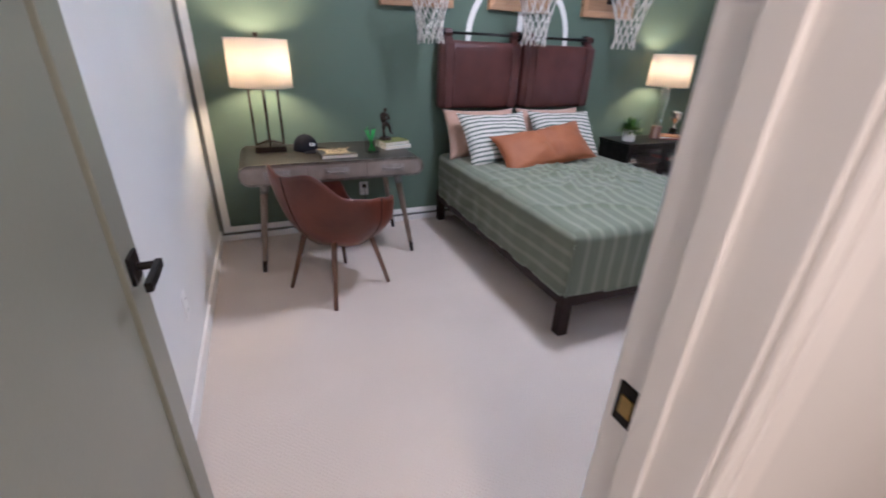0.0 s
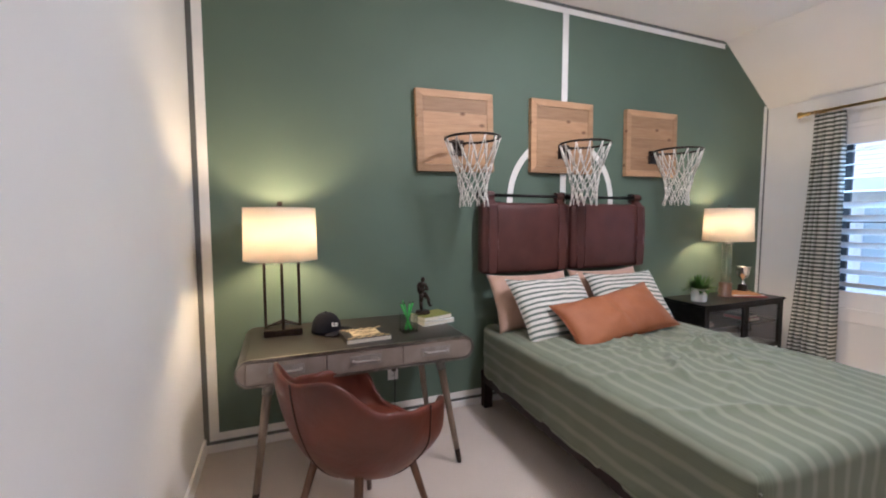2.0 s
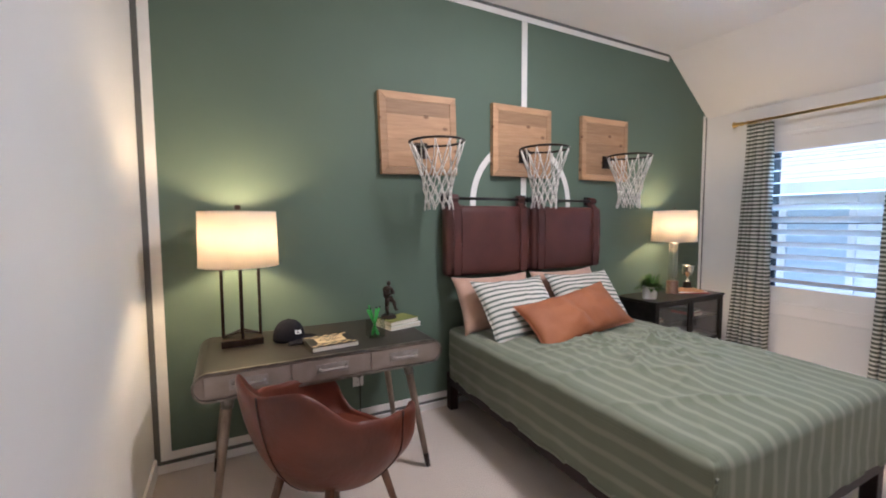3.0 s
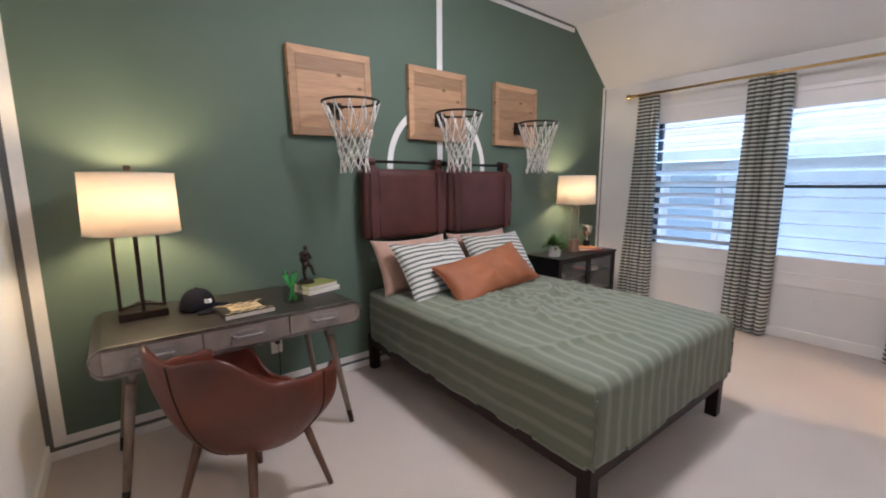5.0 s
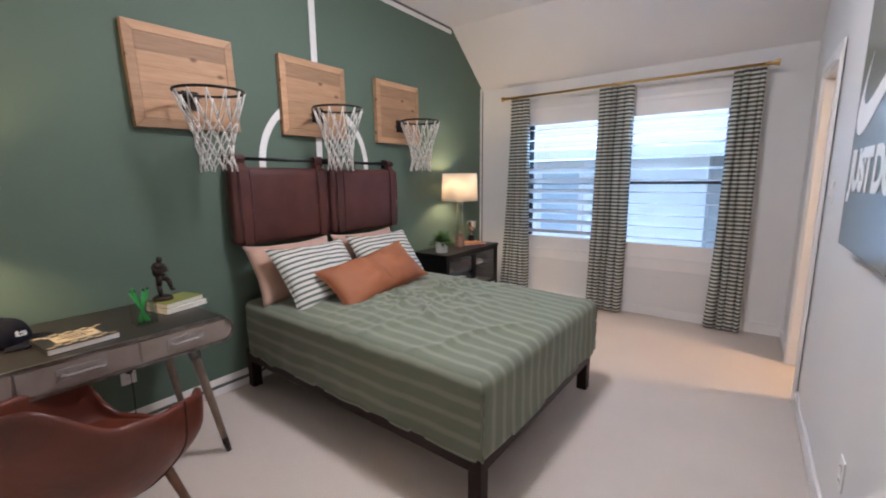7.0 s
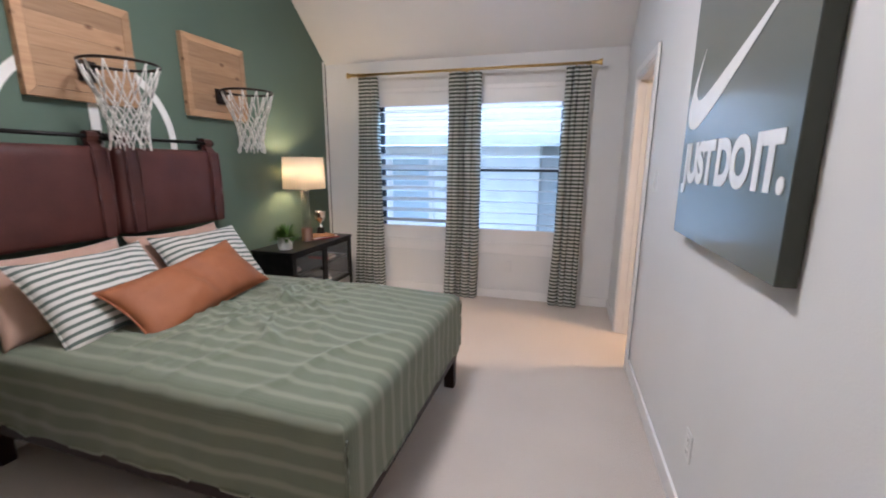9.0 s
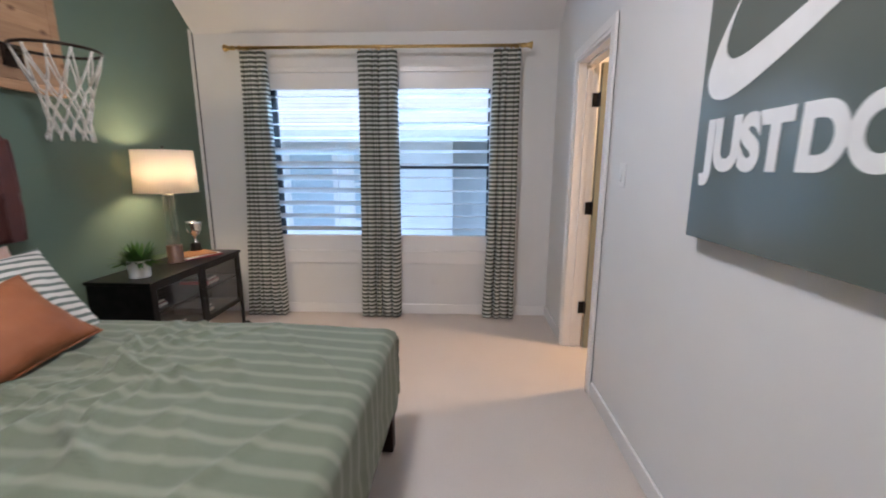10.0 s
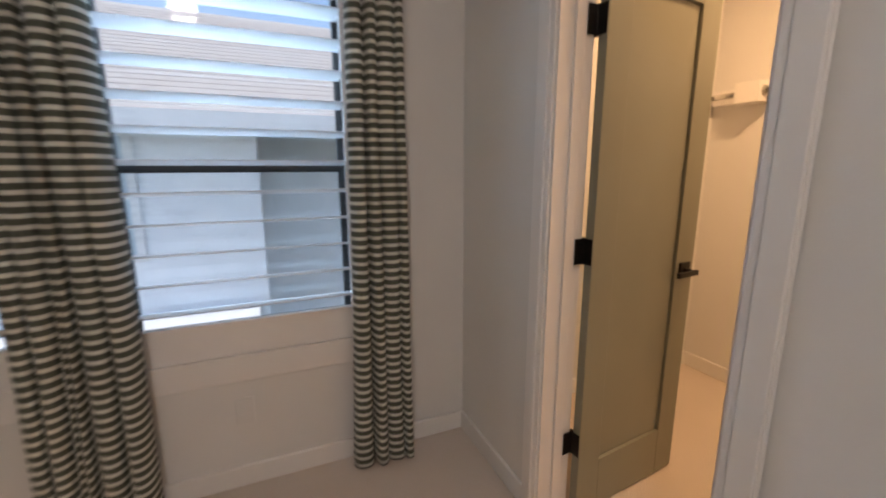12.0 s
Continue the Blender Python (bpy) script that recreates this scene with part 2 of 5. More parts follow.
def shade_material():
    m = bpy.data.materials.new("linen_lamp_shade")
    m.use_nodes = True
    nt = m.node_tree
    b = bsdf(m)
    b.inputs["Base Color"].default_value, b.inputs["Roughness"].default_value = (0.80, 0.76, 0.70, 1), 0.9
    tc = nt.nodes.new("ShaderNodeTexCoord")
    mp = nt.nodes.new("ShaderNodeMapping")
    mp.inputs["Scale"].default_value = (1, 1, 3)
    noi = nt.nodes.new("ShaderNodeTexNoise")
    noi.inputs["Scale"].default_value = 300
    nt.links.new(tc.outputs["Object"], mp.inputs["Vector"])
    nt.links.new(mp.outputs["Vector"], noi.inputs["Vector"])
    bp = nt.nodes.new("ShaderNodeBump")
    bp.inputs["Strength"].default_value, bp.inputs["Distance"].default_value = 0.2, 0.001
    nt.links.new(noi.outputs["Fac"], bp.inputs["Height"])
    nt.links.new(bp.outputs["Normal"], b.inputs["Normal"])
    tr = nt.nodes.new("ShaderNodeBsdfTranslucent")
    tr.inputs["Color"].default_value = (0.58, 0.53, 0.465, 1)
    ms = nt.nodes.new("ShaderNodeMixShader")
    ms.inputs["Fac"].default_value = 0.5
    nt.links.new(b.outputs["BSDF"], ms.inputs[1])
    nt.links.new(tr.outputs["BSDF"], ms.inputs[2])
    nt.links.new(ms.outputs["Shader"], nt.nodes["Material Output"].inputs["Surface"])
    return m


def plank_material():
    m = material("knotty_pine", (0.45, 0.28, 0.155), 0.6, second=(0.33, 0.19, 0.098), scale=4, amount=0.8, spread=(1.2, 1, 14), bump=0.15, bump_scale=20)
    nt = m.node_tree
    info = nt.nodes.new("ShaderNodeObjectInfo")
    hsv = nt.nodes.new("ShaderNodeHueSaturation")
    ramp = nt.nodes.new("ShaderNodeMapRange")
    ramp.inputs["To Min"].default_value, ramp.inputs["To Max"].default_value = 0.78, 1.3
    nt.links.new(info.outputs["Random"], ramp.inputs["Value"])
    nt.links.new(ramp.outputs["Result"], hsv.inputs["Value"])
    src = bsdf(m).inputs["Base Color"].links[0].from_socket
    tc = nt.nodes.new("ShaderNodeTexCoord")
    mp = nt.nodes.new("ShaderNodeMapping")
    mp.inputs["Scale"].default_value = (0.6, 1, 1)
    nt.links.new(tc.outputs["Object"], mp.inputs["Vector"])
    vor = nt.nodes.new("ShaderNodeTexVoronoi")
    vor.inputs["Scale"].default_value = 9
    nt.links.new(mp.outputs["Vector"], vor.inputs["Vector"])
    knot = nt.nodes.new("ShaderNodeValToRGB")
    knot.color_ramp.elements[0].position, knot.color_ramp.elements[1].position = 0.05, 0.16
    knot.color_ramp.elements[0].color = (0.35, 0.27, 0.22, 1)
    nt.links.new(vor.outputs["Distance"], knot.inputs["Fac"])
    dark = nt.nodes.new("ShaderNodeMix")
    dark.data_type, dark.blend_type = "RGBA", "MULTIPLY"
    dark.inputs["Factor"].default_value = 1.0
    nt.links.new(src, dark.inputs["A"])
    nt.links.new(knot.outputs["Color"], dark.inputs["B"])
    nt.links.new(dark.outputs["Result"], hsv.inputs["Color"])
    nt.links.new(hsv.outputs["Color"], bsdf(m).inputs["Base Color"])
    return m


bsdf(POSTER_GREEN).inputs["Coat Weight"].default_value = 1.0
bsdf(POSTER_GREEN).inputs["Coat Roughness"].default_value = 0.18
bsdf(POSTER_GREEN).inputs["Coat IOR"].default_value = 1.8
for m in (ESPRESSO, NAVY):
    bsdf(m).inputs["Specular IOR Level"].default_value = 0.2
CARPET = carpet_material()
DUVET = banded_material("green_striped_duvet", "X", (0.152, 0.172, 0.116), (0.225, 0.242, 0.178), 0.086, 0.028, attribute="across", wobble=0.005, bump=0.35, soft=0.16, fine=0.0105)
PILLOW_STRIPE = banded_material("green_white_striped_cotton", "Y", (0.68, 0.66, 0.60), (0.085, 0.115, 0.095), 0.035, 0.0150, wobble=0.003, soft=0.08)
CURTAIN = banded_material("olive_white_striped_linen", "Z", (0.125, 0.137, 0.108), (0.83, 0.83, 0.76), 0.0355, 0.0145, wobble=0.002, soft=0.12, back=0.34)
SHADE = shade_material()
GLASS = glass_material("clear_glass", (0.97, 0.98, 0.98))
THIN_GLASS = thin_glass_material()
PINE = plank_material()


# ---- building helpers ----
def part(name, bm, mat, parent=None, label="", smooth=False, bevel=0.0, segments=2, kind=""):
    """Links a bmesh, given in world metres, as one mesh object under a thing or a part."""
    root = parent
    while root is not None and root.parent is not None:
        root = root.parent
    if root is not None:
        bmesh.ops.translate(bm, verts=bm.verts, vec=-root.matrix_basis.translation)
    bmesh.ops.recalc_face_normals(bm, faces=bm.faces)
    me = bpy.data.meshes.new(name)
    bm.to_mesh(me)
    bm.free()
    me.materials.append(mat)
    for p in me.polygons:
        p.use_smooth = smooth
    ob = new(name, me)
    ob.parent = parent
    if bevel:
        mod = ob.modifiers.new("edge", "BEVEL")
        mod.width, mod.segments, mod.limit_method, mod.angle_limit = bevel, segments, "ANGLE", radians(40)
        mod.harden_normals = False
    if label or kind:
        tagged(ob, label=label, kind=kind)
    return ob


def thing(name, place, label, category, group="", kind=""):
    ob = new(name)
    ob.empty_display_size = 0.05
    ob.matrix_basis = Matrix.Translation(place)
    return tagged(ob, label, category, group, kind)


def setting(name, bm, mat, label, category, bevel=0.0):
    ob = part(name, bm, mat, None, bevel=bevel)
    return tagged(ob, label, category, kind="structure")


def box(bm, x0, x1, y0, y1, z0, z1):
    m = Matrix.LocRotScale(((x0 + x1) / 2, (y0 + y1) / 2, (z0 + z1) / 2), None, (abs(x1 - x0), abs(y1 - y0), abs(z1 - z0)))
    return bmesh.ops.create_cube(bm, size=1, matrix=m)["verts"]


def boxes(*rows):
    bm = bmesh.new()
    for r in rows:
        box(bm, *r)
    return bm


def prism(bm, points, axis, a, b):
    """Extrudes an outline of pairs along an axis from a to b."""
    def place(p, v):
        return {"x": (v, p[0], p[1]), "y": (p[0], v, p[1]), "z": (p[0], p[1], v)}[axis]
    lo = [bm.verts.new(place(p, a)) for p in points]
    hi = [bm.verts.new(place(p, b)) for p in points]
    bm.faces.new(lo)
    bm.faces.new(hi[::-1])
    for i in range(len(points)):
        j = (i + 1) % len(points)
        bm.faces.new((lo[i], hi[i], hi[j], lo[j]))


def rod(bm, a, b, r0, r1=None, sides=16):
    a, b = Vector(a), Vector(b)
    m = Matrix.Translation((a + b) / 2) @ (b - a).to_track_quat("Z", "Y").to_matrix().to_4x4()
    return bmesh.ops.create_cone(bm, cap_ends=True, segments=sides, radius1=r0, radius2=r0 if r1 is None else r1, depth=(b - a).length, matrix=m)["verts"]


def lathe(bm, profile, centre, sides=32, cap=True):
    """Turns an outline of (radius, height) about the upright through centre."""
    rings = []
    for r, z in profile:
        rings.append([bm.verts.new((centre[0] + r * math.cos(2 * math.pi * i / sides), centre[1] + r * math.sin(2 * math.pi * i / sides), centre[2] + z)) for i in range(sides)])
    for p, q in zip(rings, rings[1:]):
        for i in range(sides):
            j = (i + 1) % sides
            bm.faces.new((p[i], p[j], q[j], q[i]))
    if cap:
        bm.faces.new(rings[0][::-1])
        bm.faces.new(rings[-1])


def tube(bm, points, r, sides=6, closed=False):
    """A round cord along a line of points."""
    pts = [Vector(p) for p in points]
    n, rings = len(pts), []
    for i, p in enumerate(pts):
        a = pts[(i - 1) % n] if closed or i else pts[0]
        b = pts[(i + 1) % n] if closed or i < n - 1 else pts[-1]
        q = (b - a).to_track_quat("Z", "Y")
        rings.append([bm.verts.new(p + q @ Vector((r * math.cos(2 * math.pi * k / sides), r * math.sin(2 * math.pi * k / sides), 0))) for k in range(sides)])
    pairs = list(zip(rings, rings[1:])) + ([(rings[-1], rings[0])] if closed else [])
    for p, q in pairs:
        for k in range(sides):
            j = (k + 1) % sides
            bm.faces.new((p[k], p[j], q[j], q[k]))
    if not closed:
        bm.faces.new(rings[0][::-1])
        bm.faces.new(rings[-1])


def soft_box(bm, size, radius, cuts):
    """A box about the origin with round edges, as a fine even net of faces."""
    hx, hy, hz = (s / 2 for s in size)
    made = {}

    def vert(x, y, z):
        key = (round(x, 5), round(y, 5), round(z, 5))
        if key not in made:
            c = Vector((max(-hx + radius, min(hx - radius, x)), max(-hy + radius, min(hy - radius, y)), max(-hz + radius, min(hz - radius, z))))
            d = Vector((x, y, z)) - c
            made[key] = bm.verts.new(c + d.normalized() * radius if d.length > 1e-9 else Vector((x, y, z)))
        return made[key]

    nx, ny, nz = cuts
    gx, gy, gz = ([-h + 2 * h * i / n for i in range(n + 1)] for h, n in ((hx, nx), (hy, ny), (hz, nz)))
    for s in (-1, 1):
        for i in range(nx):
            for j in range(ny):
                bm.faces.new([vert(gx[a], gy[b], s * hz) for a, b in ((i, j), (i + 1, j), (i + 1, j + 1), (i, j + 1))])
        for i in range(nx):
            for j in range(nz):
                bm.faces.new([vert(gx[a], s * hy, gz[b]) for a, b in ((i, j), (i + 1, j), (i + 1, j + 1), (i, j + 1))])
        for i in range(ny):
            for j in range(nz):
                bm.faces.new([vert(s * hx, gy[a], gz[b]) for a, b in ((i, j), (i + 1, j), (i + 1, j + 1), (i, j + 1))])


# ---- the setting ----
WX, EX, NY, SY = 0.025, 4.97, 3.60, 0.555      # inner faces of the bedroom's walls
SB = 0.43                                     # outer face of the wall with the two doors
CZ, SLOPE_X, SLOPE_Z = 2.972, 4.31, 2.43       # flat ceiling, and the slope down to the window wall
D0, D1, DH = 0.075, 0.835, 2.04               # entry opening
C0, C1 = 3.682, 4.323                         # closet opening

floor_bm = boxes((-1.3, 5.2, -1.35, 3.75, -0.12, 0.0))
floor_ob = setting("floor", floor_bm, CARPET, "cream loop-pile carpet, wall to wall", "carpet")

bm = bmesh.new()
prism(bm, [(-0.11, 0), (5.12, 0), (5.12, 2.32), (SLOPE_X, CZ + 0.01), (-0.11, CZ + 0.01)], "y", NY, NY + 0.12)
wall_north = setting("wall_north", bm, GREEN_WALL, "sage green painted accent wall with white court lines", "wall")

bm = boxes((-0.11, WX, SB, NY, 0, CZ + 0.01))
wall_west = setting("wall_west", bm, WHITE_WALL, "plain off-white painted wall", "wall")

bm = bmesh.new()
box(bm, WX, D0, SB, SY, 0, CZ + 0.01)
box(bm, D0, D1, SB, SY, DH, CZ + 0.01)
box(bm, D1, C0, SB, SY, 0, CZ + 0.01)
box(bm, C0, C1, SB, SY, DH, CZ - 0.04)
prism(bm, [(C1, 0), (5.12, 0), (5.12, 2.32), (C1, CZ - 0.04)], "y", SB, SY)
wall_south = setting("wall_south", bm, WHITE_WALL, "off-white painted wall with two door openings", "wall")

WIN_Y0, WIN_Y1, WIN_Z0, WIN_Z1 = 1.045, 3.045, 0.59, 2.12
bm = boxes((EX, 5.12, SB, WIN_Y0, 0, SLOPE_Z + 0.02), (EX, 5.12, WIN_Y1, NY, 0, SLOPE_Z + 0.02),
           (EX, 5.12, WIN_Y0, WIN_Y1, 0, WIN_Z0), (EX, 5.12, WIN_Y0, WIN_Y1, WIN_Z1, SLOPE_Z + 0.02),
           (EX, 5.12, 2.0, 2.14, WIN_Z0, WIN_Z1))
wall_east = setting("wall_east", bm, WHITE_WALL, "off-white painted wall with a pair of windows", "wall")

bm = bmesh.new()
prism(bm, [(-0.11, CZ), (SLOPE_X, CZ), (EX, SLOPE_Z), (5.16, SLOPE_Z - 0.15), (5.16, SLOPE_Z + 0.05), (SLOPE_X + 0.03, CZ + 0.14), (-0.11, CZ + 0.14)], "y", SB, NY + 0.12)
ceiling = setting("ceiling", bm, CEILING, "white ceiling sloping down above the window wall", "ceiling")

# hall behind the entry and the closet, closed by plain walls
bm = boxes((-0.85, -0.73, -1.3, SB, 0, 2.62), (-0.73, 2.0, -1.35, -1.23, 0, 2.62), (1.9, 2.0, -1.23, SB, 0, 2.62), (-0.85, -0.11, SB, SB + 0.12, 0, 2.62))
setting("hall_wall", bm, WHITE_WALL, "off-white painted hall wall", "wall")
setting("hall_ceiling", boxes((-0.85, 2.0, -1.35, SB, 2.62, 2.72)), CEILING, "white hall ceiling", "ceiling")
bm = boxes((2.7, 2.8, -1.17, SB, 0, 2.62), (2.7, 5.12, -1.29, -1.17, 0, 2.62), (5.0, 5.12, -1.17, SB, 0, 2.62))
setting("closet_wall", bm, WHITE_WALL, "off-white painted closet wall", "wall")
setting("closet_ceiling", boxes((2.7, 5.12, -1.29, SB, 2.62, 2.72)), CEILING, "white closet ceiling", "ceiling")


def baseboard(rows):
    bm = bmesh.new()
    for x0, x1, y0, y1, h in rows:
        box(bm, x0, x1, y0, y1, 0, h)
    return setting("baseboard", bm, TRIM, "white painted baseboard along the wall", "baseboard", bevel=0.004)


BB = 0.092
baseboard([(WX, EX, NY - 0.014, NY, 0.046)])
baseboard([(WX, WX + 0.014, SY + 0.02, NY - 0.014, BB)])
baseboard([(EX - 0.014, EX, SY, NY - 0.014, BB)])
baseboard([(D1 + 0.074, C0 - 0.074, SY, SY + 0.014, BB)])
baseboard([(C1 + 0.074, EX - 0.014, SY, SY + 0.014, BB)])
baseboard([(4.986, 5.0, -1.17, SB, BB)])
baseboard([(2.8, 4.986, -1.17, -1.156, BB)])


def casing(name, x0, x1, head, y, out, label):
    """Moulded door trim round an opening: two legs and a head, on the face y, standing out along out."""
    bm = bmesh.new()
    w = 0.084
    steps = ((0.0, w, 0.010), (0.022, w - 0.005, 0.016))
    for s0, s1, d in steps:
        ya, yb = sorted((y, y + out * d))
        box(bm, x0 - s1, x0 - s0 - 0.004, ya, yb, 0, head + s0 + 0.004)
        box(bm, x1 + s0 + 0.004, x1 + s1, ya, yb, 0, head + s0 + 0.004)
        box(bm, x0 - s1, x1 + s1, ya, yb, head + s0 + 0.004, head + s1)
    return setting(name, bm, TRIM, label, "door trim", bevel=0.003)


def jamb(name, x0, x1, head, stop_y, label):
    bm = bmesh.new()
    t, lip = 0.018, 0.006
    box(bm, x0, x0 + t, SB - lip, SY + lip, 0, head)
    box(bm, x1 - t, x1, SB - lip, SY + lip, 0, head)
    box(bm, x0 + t, x1 - t, SB - lip, SY + lip, head - t, head)
    box(bm, x0 + t, x0 + t + 0.011, stop_y, stop_y + 0.035, 0, head - t)
    box(bm, x1 - t - 0.011, x1 - t, stop_y, stop_y + 0.035, 0, head - t)
    box(bm, x0 + t + 0.011, x1 - t - 0.011, stop_y, stop_y + 0.035, head - t - 0.011, head - t)
    return setting(name, bm, TRIM, label, "door frame", bevel=0.002)


casing("trim_entry_room", D0 + 0.013, D1 - 0.013, DH - 0.013, SY + 0.006, 1, "white moulded trim round the entry")
casing("trim_entry_hall", D0 + 0.013, D1 - 0.013, DH - 0.013, SB - 0.006, -1, "white moulded trim round the entry, hall side")
casing("trim_closet_room", C0 + 0.013, C1 - 0.013, DH - 0.013, SY + 0.006, 1, "white moulded trim round the closet opening")
jamb("door_frame_entry", D0, D1, DH, SY - 0.075, "white painted door frame of the entry")
jamb("door_frame_closet", C0, C1, DH, SB + 0.04, "white painted door frame of the closet")

# painted court lines on the green wall
def line(name, rows, mat, label):
    bm = bmesh.new()
    for x0, x1, z0, z1 in rows:
        box(bm, x0, x1, NY - 0.0025, NY + 0.001, z0, z1)
    return part(name, bm, mat, wall_north, label)


line("grey_border", [(WX + 0.001, 0.052, 0.046, CZ - 0.022), (WX + 0.001, SLOPE_X - 0.03, CZ - 0.022, CZ), (0.052, EX - 0.022, 0.046, 0.064), (EX - 0.022, EX - 0.002, 0.046, SLOPE_Z - 0.02)], STRIPE_GREY, "dark grey painted border")
line("white_border", [(0.054, 0.104, 0.066, CZ - 0.024), (0.104, SLOPE_X - 0.01, CZ - 0.066, CZ - 0.024), (0.104, EX - 0.066, 0.066, 0.112), (EX - 0.066, EX - 0.024, 0.066, SLOPE_Z + 0.02)], STRIPE_WHITE, "white painted border")
line("centre_line", [(2.497, 2.550, 1.3, CZ - 0.068)], STRIPE_WHITE, "white painted centre line")
bm = bmesh.new()
arc = [(math.cos(radians(a)), math.sin(radians(a))) for a in range(-30, 211, 4)]
for a, b in zip(arc, arc[1:]):
    q = [(2.526 + r * c, 1.50 + r * s) for (c, s), r in ((a, 0.452), (b, 0.452), (b, 0.500), (a, 0.500))]
    prism(bm, q, "y", NY - 0.002, NY + 0.001)
part("court_arc", bm, STRIPE_WHITE, wall_north, "white painted half circle")


# ---- doors ----
def panel_door(name, width, height, label):
    """Hinged at the origin, lying along +x, thickness about y = 0, one recessed panel."""
    door = thing(name, (0, 0, 0), label, "door", kind="structure")
    t, st = 0.0175, 0.115
    bm = boxes((0, st, -t, t, 0.008, height), (width - st, width, -t, t, 0.008, height), (st, width - st, -t, t, 0.008, 0.22), (st, width - st, -t, t, height - st, height),
               (st, width - st, -t + 0.011, t - 0.011, 0.22, height - st))
    part("slab", bm, DOOR_PAINT, door, bevel=0.003)
    for s in (-1, 1):
        bm = boxes((width - 0.095, width - 0.030, s * t, s * (t + 0.008), 0.895, 0.960))
        rose = part("handle_rose", bm, BLACK_METAL, door, "square black handle plate", bevel=0.002)
        bm = bmesh.new()
        rod(bm, (width - 0.0625, s * (t + 0.008), 0.9275), (width - 0.0625, s * (t + 0.050), 0.9275), 0.009)
        box(bm, width - 0.175, width - 0.052, s * (t + 0.042), s * (t + 0.056), 0.917, 0.938)
        part("lever", bm, BLACK_METAL, rose, "black lever handle", bevel=0.002)
    return door


def hinge_leaves(door, heights, side):
    for z in heights:
        bm = bmesh.new()
        rod(bm, (-0.003, side * 0.024, z - 0.045), (-0.003, side * 0.024, z + 0.045), 0.008)
        box(bm, -0.002, 0.030, side * 0.0175, side * 0.0205, z - 0.045, z + 0.045)
        part("hinge", bm, BLACK_METAL, door, "black butt hinge", bevel=0.001)


door_1 = panel_door("door_1", 0.752, 2.02, "sage grey-green panel door, standing open against the wall")
hinge_leaves(door_1, (0.33, 1.06, 1.79), 1)
door_1.matrix_basis = pose(0.118, SY + 0.012, 0, 0, 0, 90.5)
door_2 = panel_door("door_2", 0.600, 2.02, "sage grey-green panel door, swung open into the closet")
for z in (0.313, 1.053, 1.788):
    bm = bmesh.new()
    rod(bm, (0.0, 0.026, z - 0.047), (0.0, 0.026, z + 0.047), 0.008)
    box(bm, -0.042, -0.004, 0.0215, 0.0245, z - 0.045, z + 0.045)
    box(bm, -0.0035, -0.0005, -0.016, 0.024, z - 0.045, z + 0.045)
    part("hinge", bm, BLACK_METAL, door_2, "black butt hinge", bevel=0.001)
door_2.matrix_basis = pose(4.278, SB - 0.014, 0, 0, 0, -84)

strike = thing("strike_plate", (D1 - 0.02, 0.52, 0.90), "black strike plate let into the white door frame", "strike plate")
part("plate", boxes((D1 - 0.0205, D1 - 0.017, 0.512, 0.550, 0.935, 1.000)), BLACK_METAL, strike, bevel=0.002)
part("latch_hole", boxes((D1 - 0.0225, D1 - 0.0203, 0.522, 0.541, 0.953, 0.982)), BRASS, strike, "worn brass latch hole")


# ---- windows ----
def window(name, y0, y1, tilts, label):
    """A louvred shutter in the wall's opening with a black sash window behind it."""
    w = thing(name, (EX, (y0 + y1) / 2, WIN_Z0), label, "window", kind="structure")
    gy0, gy1, gz0, gz1 = y0 + 0.055, y1 - 0.055, 0.735, 1.985
    xa, xb = EX + 0.004, EX + 0.034
    bm = boxes((xa, xb, y0, gy0, WIN_Z0, WIN_Z1), (xa, xb, gy1, y1, WIN_Z0, WIN_Z1), (xa, xb, gy0, gy1, WIN_Z0, gz0), (xa, xb, gy0, gy1, gz1, WIN_Z1))
    part("shutter_frame", bm, TRIM, w, "white shutter frame", bevel=0.003)
    n = 11
    pitch = (gz1 - gz0) / n
    for i in range(n):
        z = gz0 + pitch * (i + 0.5)
        tilt = radians(tilts(i))
        bm = bmesh.new()
        outline = []
        for k in range(20):
            a = 2 * math.pi * k / 20
            px, pz = 0.056 * math.cos(a), 0.0055 * math.sin(a)
            outline.append((EX + 0.020 + px * math.cos(tilt) - pz * math.sin(tilt), z + px * math.sin(tilt) + pz * math.cos(tilt)))
        prism(bm, outline, "y", gy0 + 0.002, gy1 - 0.002)
        part("slat", bm, LOUVER, w, smooth=False)
    fx0, fx1 = 5.085, 5.118
    bm = boxes((fx0, fx1, y0, gy0 + 0.012, 0.62, 2.10), (fx0, fx1, gy1 - 0.012, y1, 0.62, 2.10), (fx0, fx1, gy0, gy1, 0.62, 0.70), (fx0, fx1, gy0, gy1, 2.03, 2.10))
    part("sash_frame", bm, WINDOW_BLACK, w, "black window frame", bevel=0.003)
    part("meeting_rail", boxes((fx0 - 0.006, fx1 - 0.002, gy0, gy1, 1.322, 1.372)), WINDOW_BLACK, w, "black meeting rail", bevel=0.003)
    for z0, z1 in ((0.70, 1.322), (1.372, 2.03)):
        pane = part("pane", boxes((fx0 + 0.012, fx0 + 0.016, gy0 + 0.012, gy1 - 0.012, z0, z1)), GLASS, w, "clear glass pane")
        pane.visible_shadow = False
    return w


